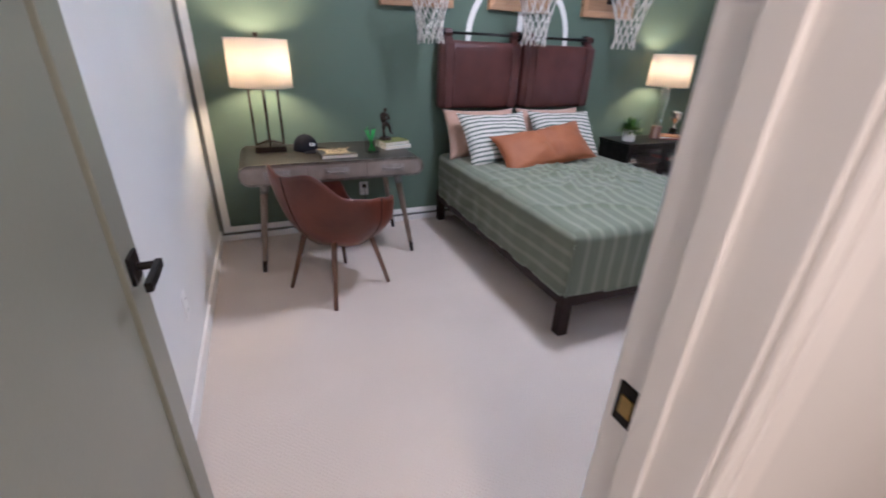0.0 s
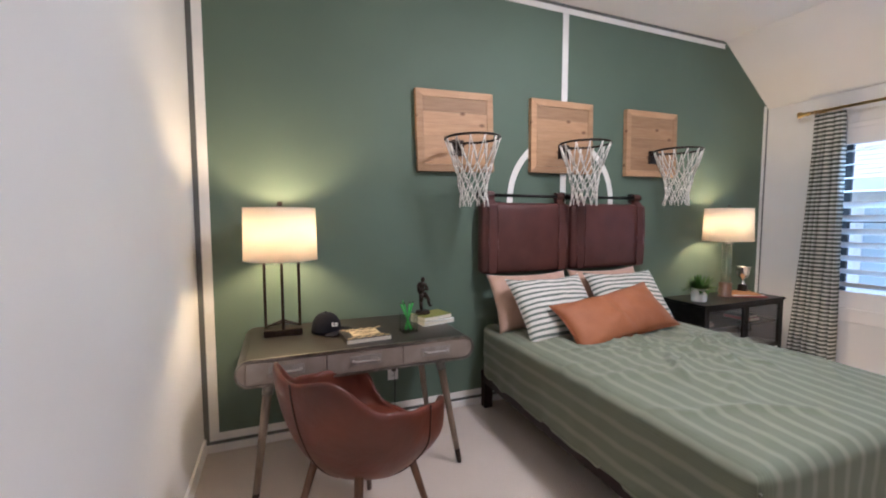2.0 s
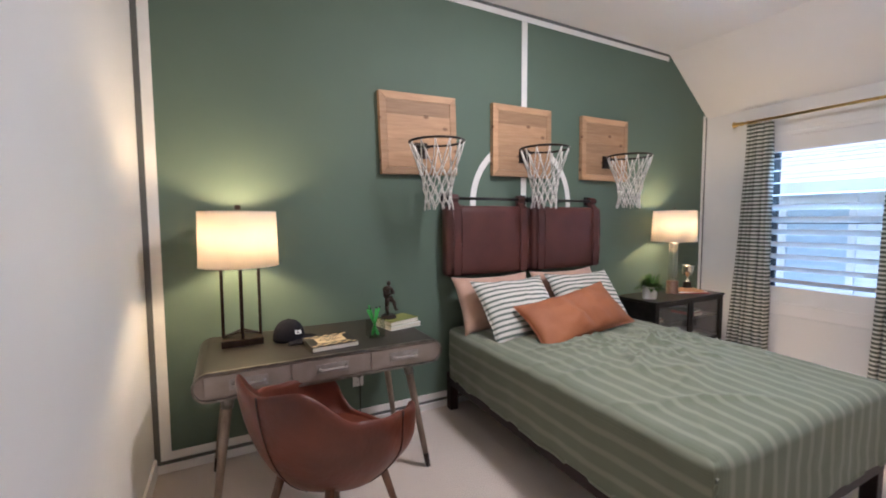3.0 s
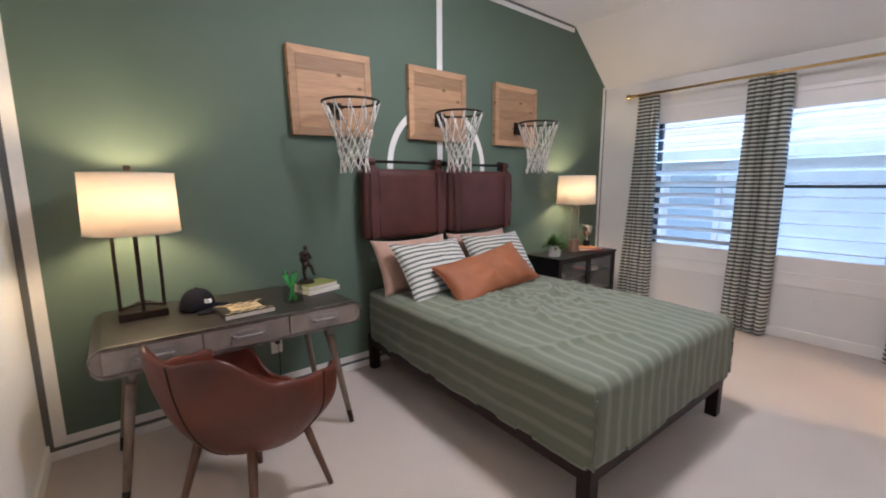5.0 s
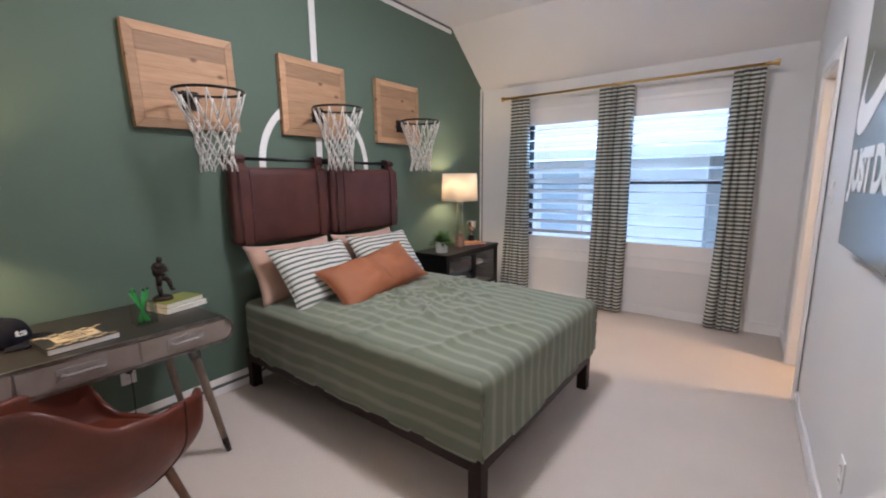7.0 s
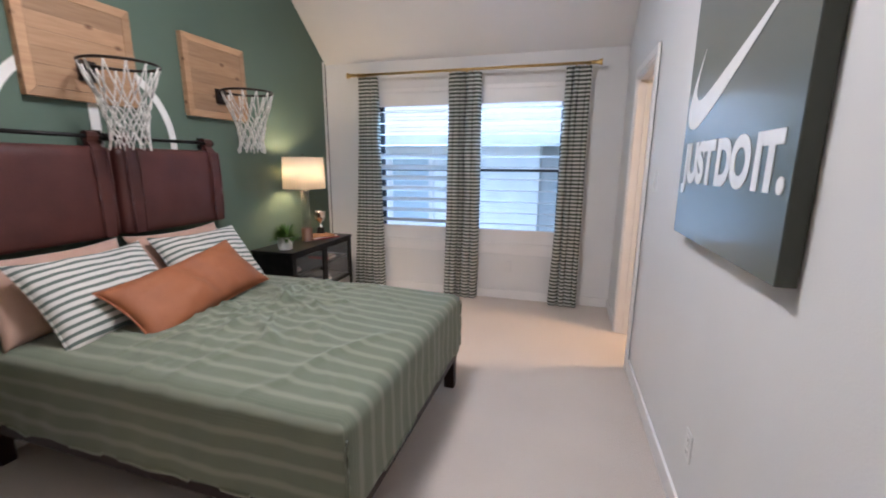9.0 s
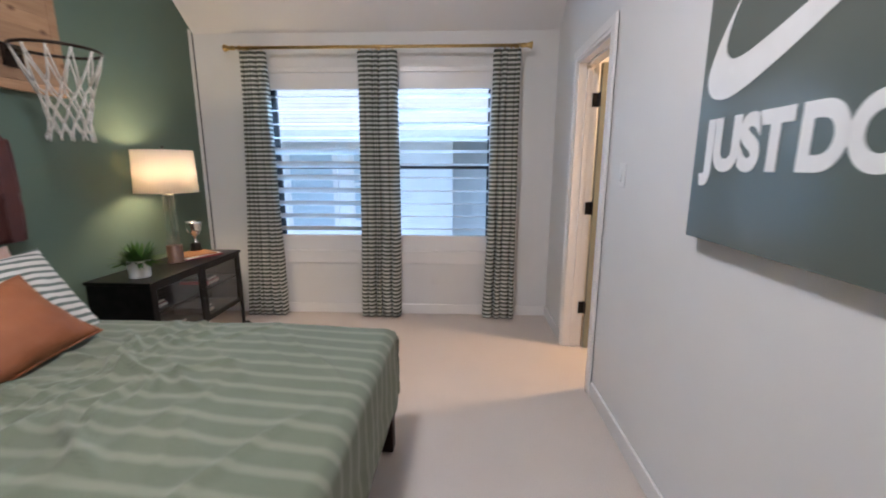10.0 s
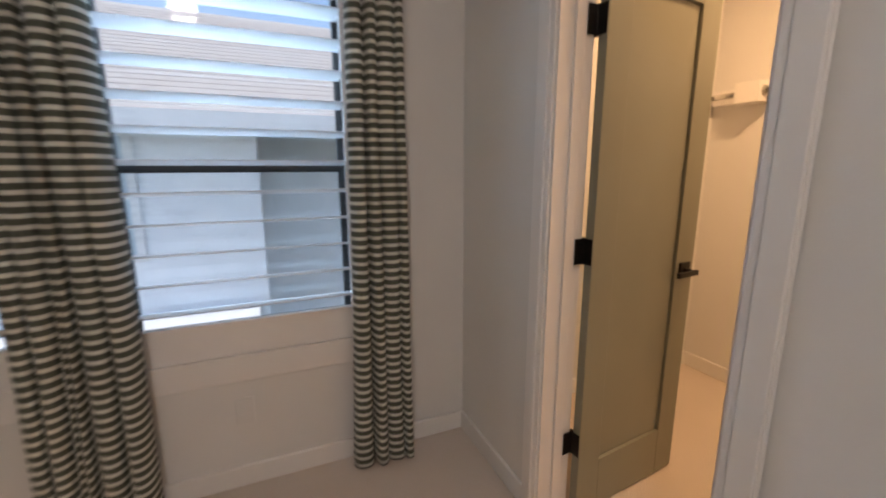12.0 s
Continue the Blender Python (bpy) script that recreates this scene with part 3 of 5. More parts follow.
window("window_1", 2.14, 3.045, lambda i: -28 if i < 7 else 9, "black-framed sash window behind white half-closed louvred shutter")
window("window_2", 1.045, 1.975, lambda i: -9, "black-framed sash window behind white open louvred shutter")
bm = boxes((EX - 0.016, EX, 1.0, 3.09, 0.575, 0.594), (EX - 0.010, EX, 1.02, 3.07, 0.478, 0.575), (EX - 0.008, EX, 1.0, 3.09, 2.118, 2.16))
setting("trim_window", bm, TRIM, "white window ledge and apron board", "window trim", bevel=0.003)


# ---- outside ----
def ground():
    bm = bmesh.new()
    box(bm, -400, 400, -400, 400, -3.45, -3.25)
    return setting("ground", bm, LAWN, "dry lawn and soil between the houses", "ground")


ground()


def neighbour():
    h = thing("house", (9, 2.5, -3.25), "pale stucco neighbouring house with tan shingle roof", "house")
    # front wall with a recessed bay
    bm = boxes((9.0, 9.2, 1.48, 12.0, -3.25, 2.0), (9.2, 9.9, 1.48, 1.68, -3.25, 2.0), (9.9, 10.1, -0.6, 1.68, -3.25, 2.0), (9.2, 9.9, -0.8, -0.6, -3.25, 2.0), (9.0, 9.2, -5.5, -0.6, -3.25, 2.0))
    part("wall", bm, STUCCO, h)
    for ya, yb in ((-5.5, -5.3), (11.8, 12.0)):
        part("side_wall", boxes((9.2, 16.0, ya, yb, -3.25, 2.0)), STUCCO, h)
    bm = bmesh.new()
    prism(bm, [(8.45, 1.93), (13.0, 4.30), (17.0, 2.0), (17.0, 1.9), (13.0, 4.18), (8.45, 1.83)], "y", -6.0, 12.5)
    roof = part("roof", bm, SHINGLE, h, "sunlit tan shingle roof")
    slope = Vector((4.55, 0, 2.37)).normalized()
    up = Vector((-slope.z, 0, slope.x))
    bm = bmesh.new()
    for i in range(26):
        a = Vector((8.45, 0, 1.93)) + slope * (0.19 * i)
        b = a + slope * 0.21
        prism(bm, [((a + up * 0.004).x, (a + up * 0.004).z), ((a + up * 0.010).x, (a + up * 0.010).z), ((b + up * 0.004).x, (b + up * 0.004).z)], "y", -6.0, 12.5)
    part("shingle_course", bm, SHINGLE, roof, kind="stuff")
    part("fascia", boxes((8.40, 8.449, -6.0, 12.5, 1.76, 1.95)), HOUSE_TRIM, h, "white fascia board")
    part("soffit", boxes((8.45, 9.0, -6.0, 12.5, 1.80, 1.825)), HOUSE_TRIM, h, "white soffit")
    for y0, y1, z0, z1 in ((3.70, 4.50, 0.25, 1.62), (5.3, 6.1, 0.25, 1.62), (2.86, 3.30, 0.35, 1.70), (-1.9, -1.0, 0.25, 1.62)):
        f = 0.09
        bm = boxes((8.955, 9.0, y0 - f, y0, z0 - f, z1 + f), (8.955, 9.0, y1, y1 + f, z0 - f, z1 + f), (8.955, 9.0, y0, y1, z1, z1 + f), (8.955, 9.0, y0, y1, z0 - f, z0), (8.965, 9.0, y0, y1, (z0 + z1) / 2 - 0.03, (z0 + z1) / 2 + 0.03))
        win = part("window", bm, HOUSE_TRIM, h, "white-framed sash window")
        part("pane", boxes((8.978, 8.99, y0, y1, z0, (z0 + z1) / 2 - 0.03)), HOUSE_GLASS, win)
        part("pane", boxes((8.978, 8.99, y0, y1, (z0 + z1) / 2 + 0.03, z1)), HOUSE_GLASS, win)
    part("porch_roof", boxes((7.4, 9.0, 1.6, 7.0, -0.55, -0.40)), HOUSE_TRIM, h, "low white porch roof")
    for y in (1.75, 6.85):
        part("porch_post", boxes((7.45, 7.6, y - 0.07, y + 0.07, -3.25, -0.55)), HOUSE_TRIM, h)
    return h


neighbour()


# ---- bed ----
BX0, BX1, BY0, BY1 = 1.78, 3.14, 1.67, 3.55
BED_TURN = -1.3                               # the bed stands slightly askew to the wall
bed = thing("bed", (2.468, 2.6, 0), "low bed with dark espresso wooden frame and thick mattress", "bed")
part("side_rail", boxes((BX0, BX0 + 0.035, BY0 + 0.035, BY1 - 0.03, 0.185, 0.265)), ESPRESSO, bed, bevel=0.004)
part("side_rail", boxes((BX1 - 0.035, BX1, BY0 + 0.035, BY1 - 0.03, 0.185, 0.265)), ESPRESSO, bed, bevel=0.004)
part("foot_rail", boxes((BX0, BX1, BY0, BY0 + 0.035, 0.185, 0.265)), ESPRESSO, bed, bevel=0.004)
part("head_rail", boxes((BX0, BX1, BY1 - 0.03, BY1, 0.185, 0.265)), ESPRESSO, bed, bevel=0.004)
part("slat_base", boxes((BX0 + 0.035, BX1 - 0.035, BY0 + 0.035, BY1 - 0.03, 0.215, 0.245)), ESPRESSO, bed)
for x in (BX0 + 0.001, BX1 - 0.065):
    for y in (BY0 + 0.001, BY1 - 0.065):
        part("leg", boxes((x, x + 0.064, y, y + 0.064, 0, 0.2)), ESPRESSO, bed, bevel=0.005)
bm = bmesh.new()
soft_box(bm, (1.30, 1.80, 0.28), 0.06, (8, 8, 4))
bmesh.ops.translate(bm, verts=bm.verts, vec=(2.46, 2.62, 0.386))
part("mattress", bm, POT, bed, "white mattress", smooth=True)
bed.matrix_basis = pose(2.468, 2.6, 0, 0, 0, BED_TURN)


def duvet():
    """Striped cover, draped boxlike over the mattress with seamed corners, rumpled near the pillows."""
    x0, x1, y0, y1, z1 = 1.766, 3.154, 1.654, 3.515, 0.612
    zc, hem, rad = 0.10, 0.262, 0.05
    bm = bmesh.new()
    soft_box(bm, (x1 - x0, y1 - y0, z1 - zc), rad, (170, 220, 40))
    bmesh.ops.translate(bm, verts=bm.verts, vec=((x0 + x1) / 2, (y0 + y1) / 2, (z1 + zc) / 2))
    layer = bm.verts.layers.float.new("across")
    bmesh.ops.delete(bm, geom=[v for v in bm.verts if v.co.z < hem - 0.012], context="VERTS")
    for v in bm.verts:
        x, y, z = v.co
        if x < x0 + 0.02 and y > y0 + 0.02:
            s = x0 - (z1 - z) + 0.02
        elif x > x1 - 0.02 and y > y0 + 0.02:
            s = x1 + (z1 - z) - 0.02
        else:
            s = x
        v[layer] = s
    rng = random.Random(12)
    creases = []
    for k in range(34):
        a = rng.uniform(0, 2 * math.pi)
        d = rng.uniform(0.03, 0.36)
        turn = a + rng.uniform(-0.7, 0.7)
        creases.append((2.60 + 1.35 * d * math.cos(a), 2.50 + d * math.sin(a), math.cos(turn), math.sin(turn), rng.uniform(0.10, 0.28), rng.uniform(0.014, 0.028), rng.uniform(0.010, 0.024)))
    for k in range(26):
        a = rng.uniform(-0.45, 0.9)
        creases.append((rng.uniform(1.85, 3.1), rng.uniform(1.80, 2.75), math.cos(a), math.sin(a), rng.uniform(0.18, 0.5), rng.uniform(0.018, 0.045), rng.uniform(0.004, 0.013)))
    for v in bm.verts:
        x, y, z = v.co
        low = max(0.0, min(1.0, (z1 - z) / (z1 - hem)))
        side = 1 if x > 2.46 else -1
        if z < hem + 0.012:
            v.co.z = hem + 0.004 + 0.014 * noise.noise((x * 3.1, y * 2.7, 4)) * (0.3 if y < y0 + 0.05 else 1.0)
        # the vertical corners at the foot are sewn to an edge
        cx, cy = (x0 if side < 0 else x1), y0
        near = max(0.0, 1 - math.hypot(x - cx, y - cy) / (rad * 1.1)) if z < z1 - 0.02 else 0.0
        v.co.x += (cx - x) * near * 0.75
        v.co.y += (cy - y) * near * 0.75
        edge_x = max(0.0, 1 - min(abs(x - x0), abs(x - x1)) / 0.05)
        edge_y = max(0.0, 1 - abs(y - y0) / 0.05)
        hump = 0.018 * noise.noise((x * 3 + 3, y * 3.3, z * 2)) + 0.009 * noise.noise((x * 9, y * 9, z * 4))
        fold = 0.008 * noise.noise((x * 2, y * 2, z * 16 + x * 5 + y * 6))
        v.co.x += side * edge_x * (0.004 + (hump + fold) * min(1.0, low * 2.0))
        v.co.y -= edge_y * (0.004 + (0.7 * hump + 0.5 * fold) * min(1.0, low * 2.0))
        if z > z1 - 0.06:
            v.co.z += 0.012 * noise.noise((x * 2.2, y * 1.6, 1)) + 0.006 * noise.noise((x * 6, y * 4, 2)) + 0.002 * noise.noise((x * 17, y * 13, 5))
            wx, wy = x + 0.045 * noise.noise((x * 5, y * 5, 11)), y + 0.045 * noise.noise((x * 5, y * 5, 23))
            for px, py, ux, uy, half, width, high in creases:
                along = (wx - px) * ux + (wy - py) * uy
                if abs(along) < half:
                    off = ((wy - py) * ux - (wx - px) * uy) / width
                    v.co.z += high * (1 - (along / half) ** 2) / (1 + off * off * (1.0 if off > 0 else 2.6)) ** 1.5
            mid = max(0.0, 1 - ((x - 2.46) / 0.75) ** 2) * max(0.0, 1 - ((y - 2.5) / 0.95) ** 2)
            v.co.z += 0.030 * mid
    ob = thing("duvet", (2.468, 2.6, 0.27), "sage green duvet with pale woven stripes, rumpled, on the bed", "duvet")
    cover = part("cover", bm, DUVET, ob, smooth=True)
    solid = cover.modifiers.new("thick", "SOLIDIFY")
    solid.thickness, solid.offset = 0.012, -1
    # pinched corner seams at the foot
    for side, cx in ((-1, x0), (1, x1)):
        bm = bmesh.new()
        pts = [(cx + side * (0.000 + 0.004 * noise.noise((k * 0.7, side, 3))), y0 - 0.002 + 0.004 * noise.noise((k * 0.6, side, 8)), 0.560 - (0.560 - hem - 0.004) * k / 14) for k in range(15)]
        tube(bm, pts, 0.006, 7)
        la = bm.verts.layers.float.new("across")
        for v in bm.verts:
            v[la] = cx - side * 0.02
        part("corner_seam", bm, DUVET, ob, "pinched corner seam", smooth=True)
    ob.matrix_basis = pose(2.468, 2.6, 0.27, 0, 0, BED_TURN)
    return ob


duvet()


def pillow(name, place, size, mat, turn, label, crease=0.0, flange=0.0, seed=0):
    """A stuffed cushion: two bulging faces that meet in a seam, corners drawn out. turn: degrees about x, y, z."""
    w, h, d = size
    ob = thing(name, (0, 0, 0), label, "pillow")
    bm = bmesh.new()
    n, m = 30, 22
    sheets = []
    for s in (-1, 1):
        grid = []
        for j in range(m + 1):
            row = []
            for i in range(n + 1):
                u, v = 2 * i / n - 1, 2 * j / m - 1
                if s == 1 and (i in (0, n) or j in (0, m)):
                    row.append(sheets[0][j][i])
                    continue
                bulge = max(0.0, (1 - abs(u) ** 2.6)) ** 0.55 * max(0.0, (1 - abs(v) ** 2.6)) ** 0.55
                pinch_u = 1 - 0.075 * (1 - u * u) ** 0 * (1 - abs(v) ** 2) * abs(u) ** 3
                pinch_v = 1 - 0.13 * (1 - abs(u) ** 2) * abs(v) ** 3
                wr = 0.016 * noise.noise((u * 2.3 + seed, v * 2.3, s * 2 + seed)) + 0.010 * noise.noise((u * 5 + seed, v * 5, s))
                sink = crease * math.exp(-((u * w / 2 - 0.02 + 0.05 * v) / 0.05) ** 2) * (1 - abs(v) * 0.3)
                row.append(bm.verts.new((u * w / 2 * pinch_u, v * h / 2 * pinch_v, s * (d / 2 * bulge * (1 - sink) + wr * bulge))))
            grid.append(row)
        sheets.append(grid)
        for j in range(m):
            for i in range(n):
                q = (grid[j][i], grid[j][i + 1], grid[j + 1][i + 1], grid[j + 1][i])
                bm.faces.new(q if s == 1 else q[::-1])
    part("cushion", bm, mat, ob, smooth=True)
    if flange:
        bm = bmesh.new()
        pts = []
        for i in range(60):
            t = 8 * i / 60
            k, f = int(t) // 2, (t / 2) % 1 * 2 - 1
            u, v = ((f, -1), (1, f), (-f, 1), (-1, -f))[k]
            pts.append((u * w / 2 * (1 - 0.075 * (1 - v * v) * abs(u) ** 3), v * h / 2 * (1 - 0.13 * (1 - u * u) * abs(v) ** 3), 0))
        tube(bm, pts, flange, 6, True)
        part("piping", bm, mat, ob, smooth=True)
    ob.matrix_basis = pose(*place, *turn)
    return ob


pillow("pillow", (2.12, 3.375, 0.790), (0.66, 0.42, 0.17), PEACH, (62, 0, 0), "peach cotton pillow leaning below the leather headboard", seed=1)
pillow("pillow", (2.81, 3.375, 0.790), (0.66, 0.42, 0.17), PEACH, (62, 0, 0), "peach cotton pillow leaning below the leather headboard", seed=2)
pillow("pillow", (2.16, 3.165, 0.775), (0.62, 0.48, 0.17), PILLOW_STRIPE, (51, 0, 3), "green and white striped pillow on the bed", flange=0.004, seed=3)
pillow("pillow", (2.82, 3.19, 0.778), (0.60, 0.47, 0.17), PILLOW_STRIPE, (52, 0, -4), "green and white striped pillow on the bed", flange=0.004, seed=4)
pillow("lumbar_pillow", (2.45, 2.945, 0.744), (0.84, 0.36, 0.17), TAN_LEATHER, (43, -6.5, 3.5), "cognac leather lumbar pillow with a creased middle", crease=0.42, flange=0.005, seed=5)


# ---- leather headboard hung from a rail ----
head = thing("headboard", (2.51, 3.56, 0.98), "pair of oxblood leather headboard cushions hung from black wall rail", "headboard")
for x0, x1 in ((1.765, 2.500), (2.520, 3.265)):
    bm = bmesh.new()
    soft_box(bm, (x1 - x0, 0.095, 0.50), 0.03, (24, 6, 18))
    for v in bm.verts:
        u, w = v.co.x / (x1 - x0) * 2, v.co.z / 0.25
        if v.co.y < 0:
            v.co.y -= 0.016 * max(0, 1 - u ** 4) * max(0, 1 - w ** 4) + 0.003 * noise.noise((u * 3 + x0, w * 3, 0))
    bmesh.ops.translate(bm, verts=bm.verts, vec=((x0 + x1) / 2, 3.525, 1.225))
    cushion = part("cushion", bm, HEAD_LEATHER, head, smooth=True)
    for sx in (x0 + 0.075, x1 - 0.075):
        bm = bmesh.new()
        w = 0.028
        path = [(3.4600, 0.985), (3.4560, 1.10), (3.4540, 1.225), (3.4560, 1.36), (3.4640, 1.455), (3.490, 1.485), (3.505, 1.50), (3.492, 1.525), (3.500, 1.548), (3.520, 1.556), (3.540, 1.548), (3.548, 1.525), (3.535, 1.50), (3.53, 1.47)]
        rows = [[bm.verts.new((sx - w, y, z)), bm.verts.new((sx + w, y, z))] for y, z in path]
        for a, b in zip(rows, rows[1:]):
            bm.faces.new((a[0], a[1], b[1], b[0]))
        strap = part("strap", bm, HEAD_LEATHER, cushion, "leather hanging strap")
        strap.modifiers.new("thick", "SOLIDIFY").thickness = 0.006
        for dx in (-0.036, 0.036):
            bm = bmesh.new()
            tube(bm, [(sx + dx, 3.452 + 0.006 * abs(k - 3) / 3 + (0.006 if k in (0, 6) else 0), 0.99 + 0.47 * k / 6) for k in range(7)], 0.005, 6)
            part("piping", bm, HEAD_LEATHER, cushion, smooth=True)
bm = bmesh.new()
rod(bm, (1.80, 3.520, 1.527), (3.225, 3.520, 1.527), 0.0105)
part("rail", bm, BLACK_METAL, head, "black iron rail", smooth=True)
for x in (1.805, 2.510, 3.220):
    bm = boxes((x - 0.030, x + 0.030, 3.590, 3.600, 1.490, 1.565), (x - 0.016, x + 0.016, 3.520, 3.592, 1.515, 1.539))
    rod(bm, (x - 0.018, 3.520, 1.527), (x + 0.018, 3.520, 1.527), 0.021)
    part("bracket", bm, BLACK_METAL, head, "black iron bracket", bevel=0.002)


# ---- backboards with hoops ----
def backboard(x, lift, roll):
    """Built level, then raised by lift and turned by roll degrees, as it hangs."""
    b = thing("backboard", (x, 3.58, 1.95), "knotty pine backboard with black hoop and white cord net", "basketball hoop", group="hoops above the bed")
    w, z0, z1, ya, yb = 0.284, 1.685, 2.222, 3.560, 3.597
    f = 0.048
    for row in ((-w, -w + f), (w - f, w)):
        bm = bmesh.new()
        prism(bm, [(x + row[0], z0 + (f if row[0] > 0 else 0)), (x + row[1], z0 + (f if row[0] < 0 else 0)), (x + row[1], z1 - (f if row[0] < 0 else 0)), (x + row[0], z1 - (f if row[0] > 0 else 0))], "y", ya - 0.0015, yb)
        part("frame_board", bm, PINE, b, bevel=0.002)
    for za, zb, flip in ((z0, z0 + f, 1), (z1 - f, z1, -1)):
        bm = bmesh.new()
        a, c = (za, zb) if flip > 0 else (zb, za)
        prism(bm, [(x - w + 0.0005, a), (x + w - 0.0005, a), (x + w - f - 0.0005, c), (x - w + f + 0.0005, c)], "y", ya - 0.0015, yb)
        part("frame_board", bm, PINE, b, bevel=0.002)
    edges = [z0 + f + 0.001, z0 + 0.155, z0 + 0.235, z0 + 0.315, z0 + 0.395, z1 - f - 0.001]
    for za, zb in zip(edges, edges[1:]):
        part("plank", boxes((x - w + f + 0.001, x + w - f - 0.001, ya, yb - 0.004, za + 0.0005, zb - 0.0005)), PINE, b, bevel=0.0006)
    cy, cz, r = 3.315, 1.865, 0.172
    bm = bmesh.new()
    tube(bm, [(x + r * math.cos(2 * math.pi * k / 40), cy + r * math.sin(2 * math.pi * k / 40), cz) for k in range(40)], 0.0075, 8, True)
    hoop = part("rim", bm, BRONZE_METAL, b, "black iron hoop", smooth=True)
    bm = boxes((x - 0.045, x + 0.045, ya - 0.020, ya - 0.002, cz - 0.075, cz + 0.030), (x - 0.035, x + 0.035, cy + r - 0.004, ya - 0.018, cz - 0.012, cz + 0.004))
    part("bracket", bm, BRONZE_METAL, b, "black iron bracket", bevel=0.003)
    rng = random.Random(int(x * 1000))
    n = 12
    levels = ((0.172, 0.0), (0.118, -0.155), (0.102, -0.215), (0.092, -0.275), (0.086, -0.335), (0.090, -0.395))
    nodes = []
    for k, (lr, dz) in enumerate(levels):
        ring = []
        for i in range(n):
            a = 2 * math.pi * (i + 0.5 * (k % 2)) / n + rng.uniform(-0.06, 0.06) * (k > 0)
            rr = lr + rng.uniform(-0.006, 0.006) * (k > 0)
            ring.append(Vector((x + rr * math.cos(a), cy + rr * math.sin(a), cz - 0.008 + dz + rng.uniform(-0.008, 0.008) * (k > 0))))
        nodes.append(ring)
    bm = bmesh.new()
    for k in range(len(levels) - 1):
        for i in range(n):
            for j in ((i, i - 1) if k % 2 == 0 else (i, (i + 1) % n)):
                p, q = nodes[k][i], nodes[k + 1][j]
                m = (p + q) / 2 + Vector((rng.uniform(-1, 1), rng.uniform(-1, 1), -1)) * 0.005
                tube(bm, [p, p.lerp(m, 0.5) + Vector((0, 0, -0.001)), m, q], 0.0040, 5)
    for i in range(n):
        p = nodes[-1][i]
        tube(bm, [p, p + Vector((rng.uniform(-0.006, 0.006), rng.uniform(-0.006, 0.006), -0.025))], 0.0042, 5)
    for ring in nodes[1:]:
        for p in ring:
            bmesh.ops.create_icosphere(bm, subdivisions=1, radius=0.0062, matrix=Matrix.Translation(p))
    part("net", bm, ROPE, hoop, "white knotted cord net", smooth=True)
    bm = bmesh.new()
    for i in range(n):
        p = nodes[0][i]
        tube(bm, [p + Vector((0, 0, 0.012)), p + Vector((0.004, 0, 0.004)), p + Vector((0, 0, -0.008))], 0.005, 5)
    part("cord_loops", bm, ROPE, hoop, "white cord loops", kind="stuff")
    b.matrix_basis = pose(x, 3.58, 1.95 + lift, 0, -roll, 0)
    return b


for bx, lift, roll in ((1.604, 0.0, 1.6), (2.487, 0.022, 0.4), (3.402, 0.029, 0.6)):
    backboard(bx, lift, roll)


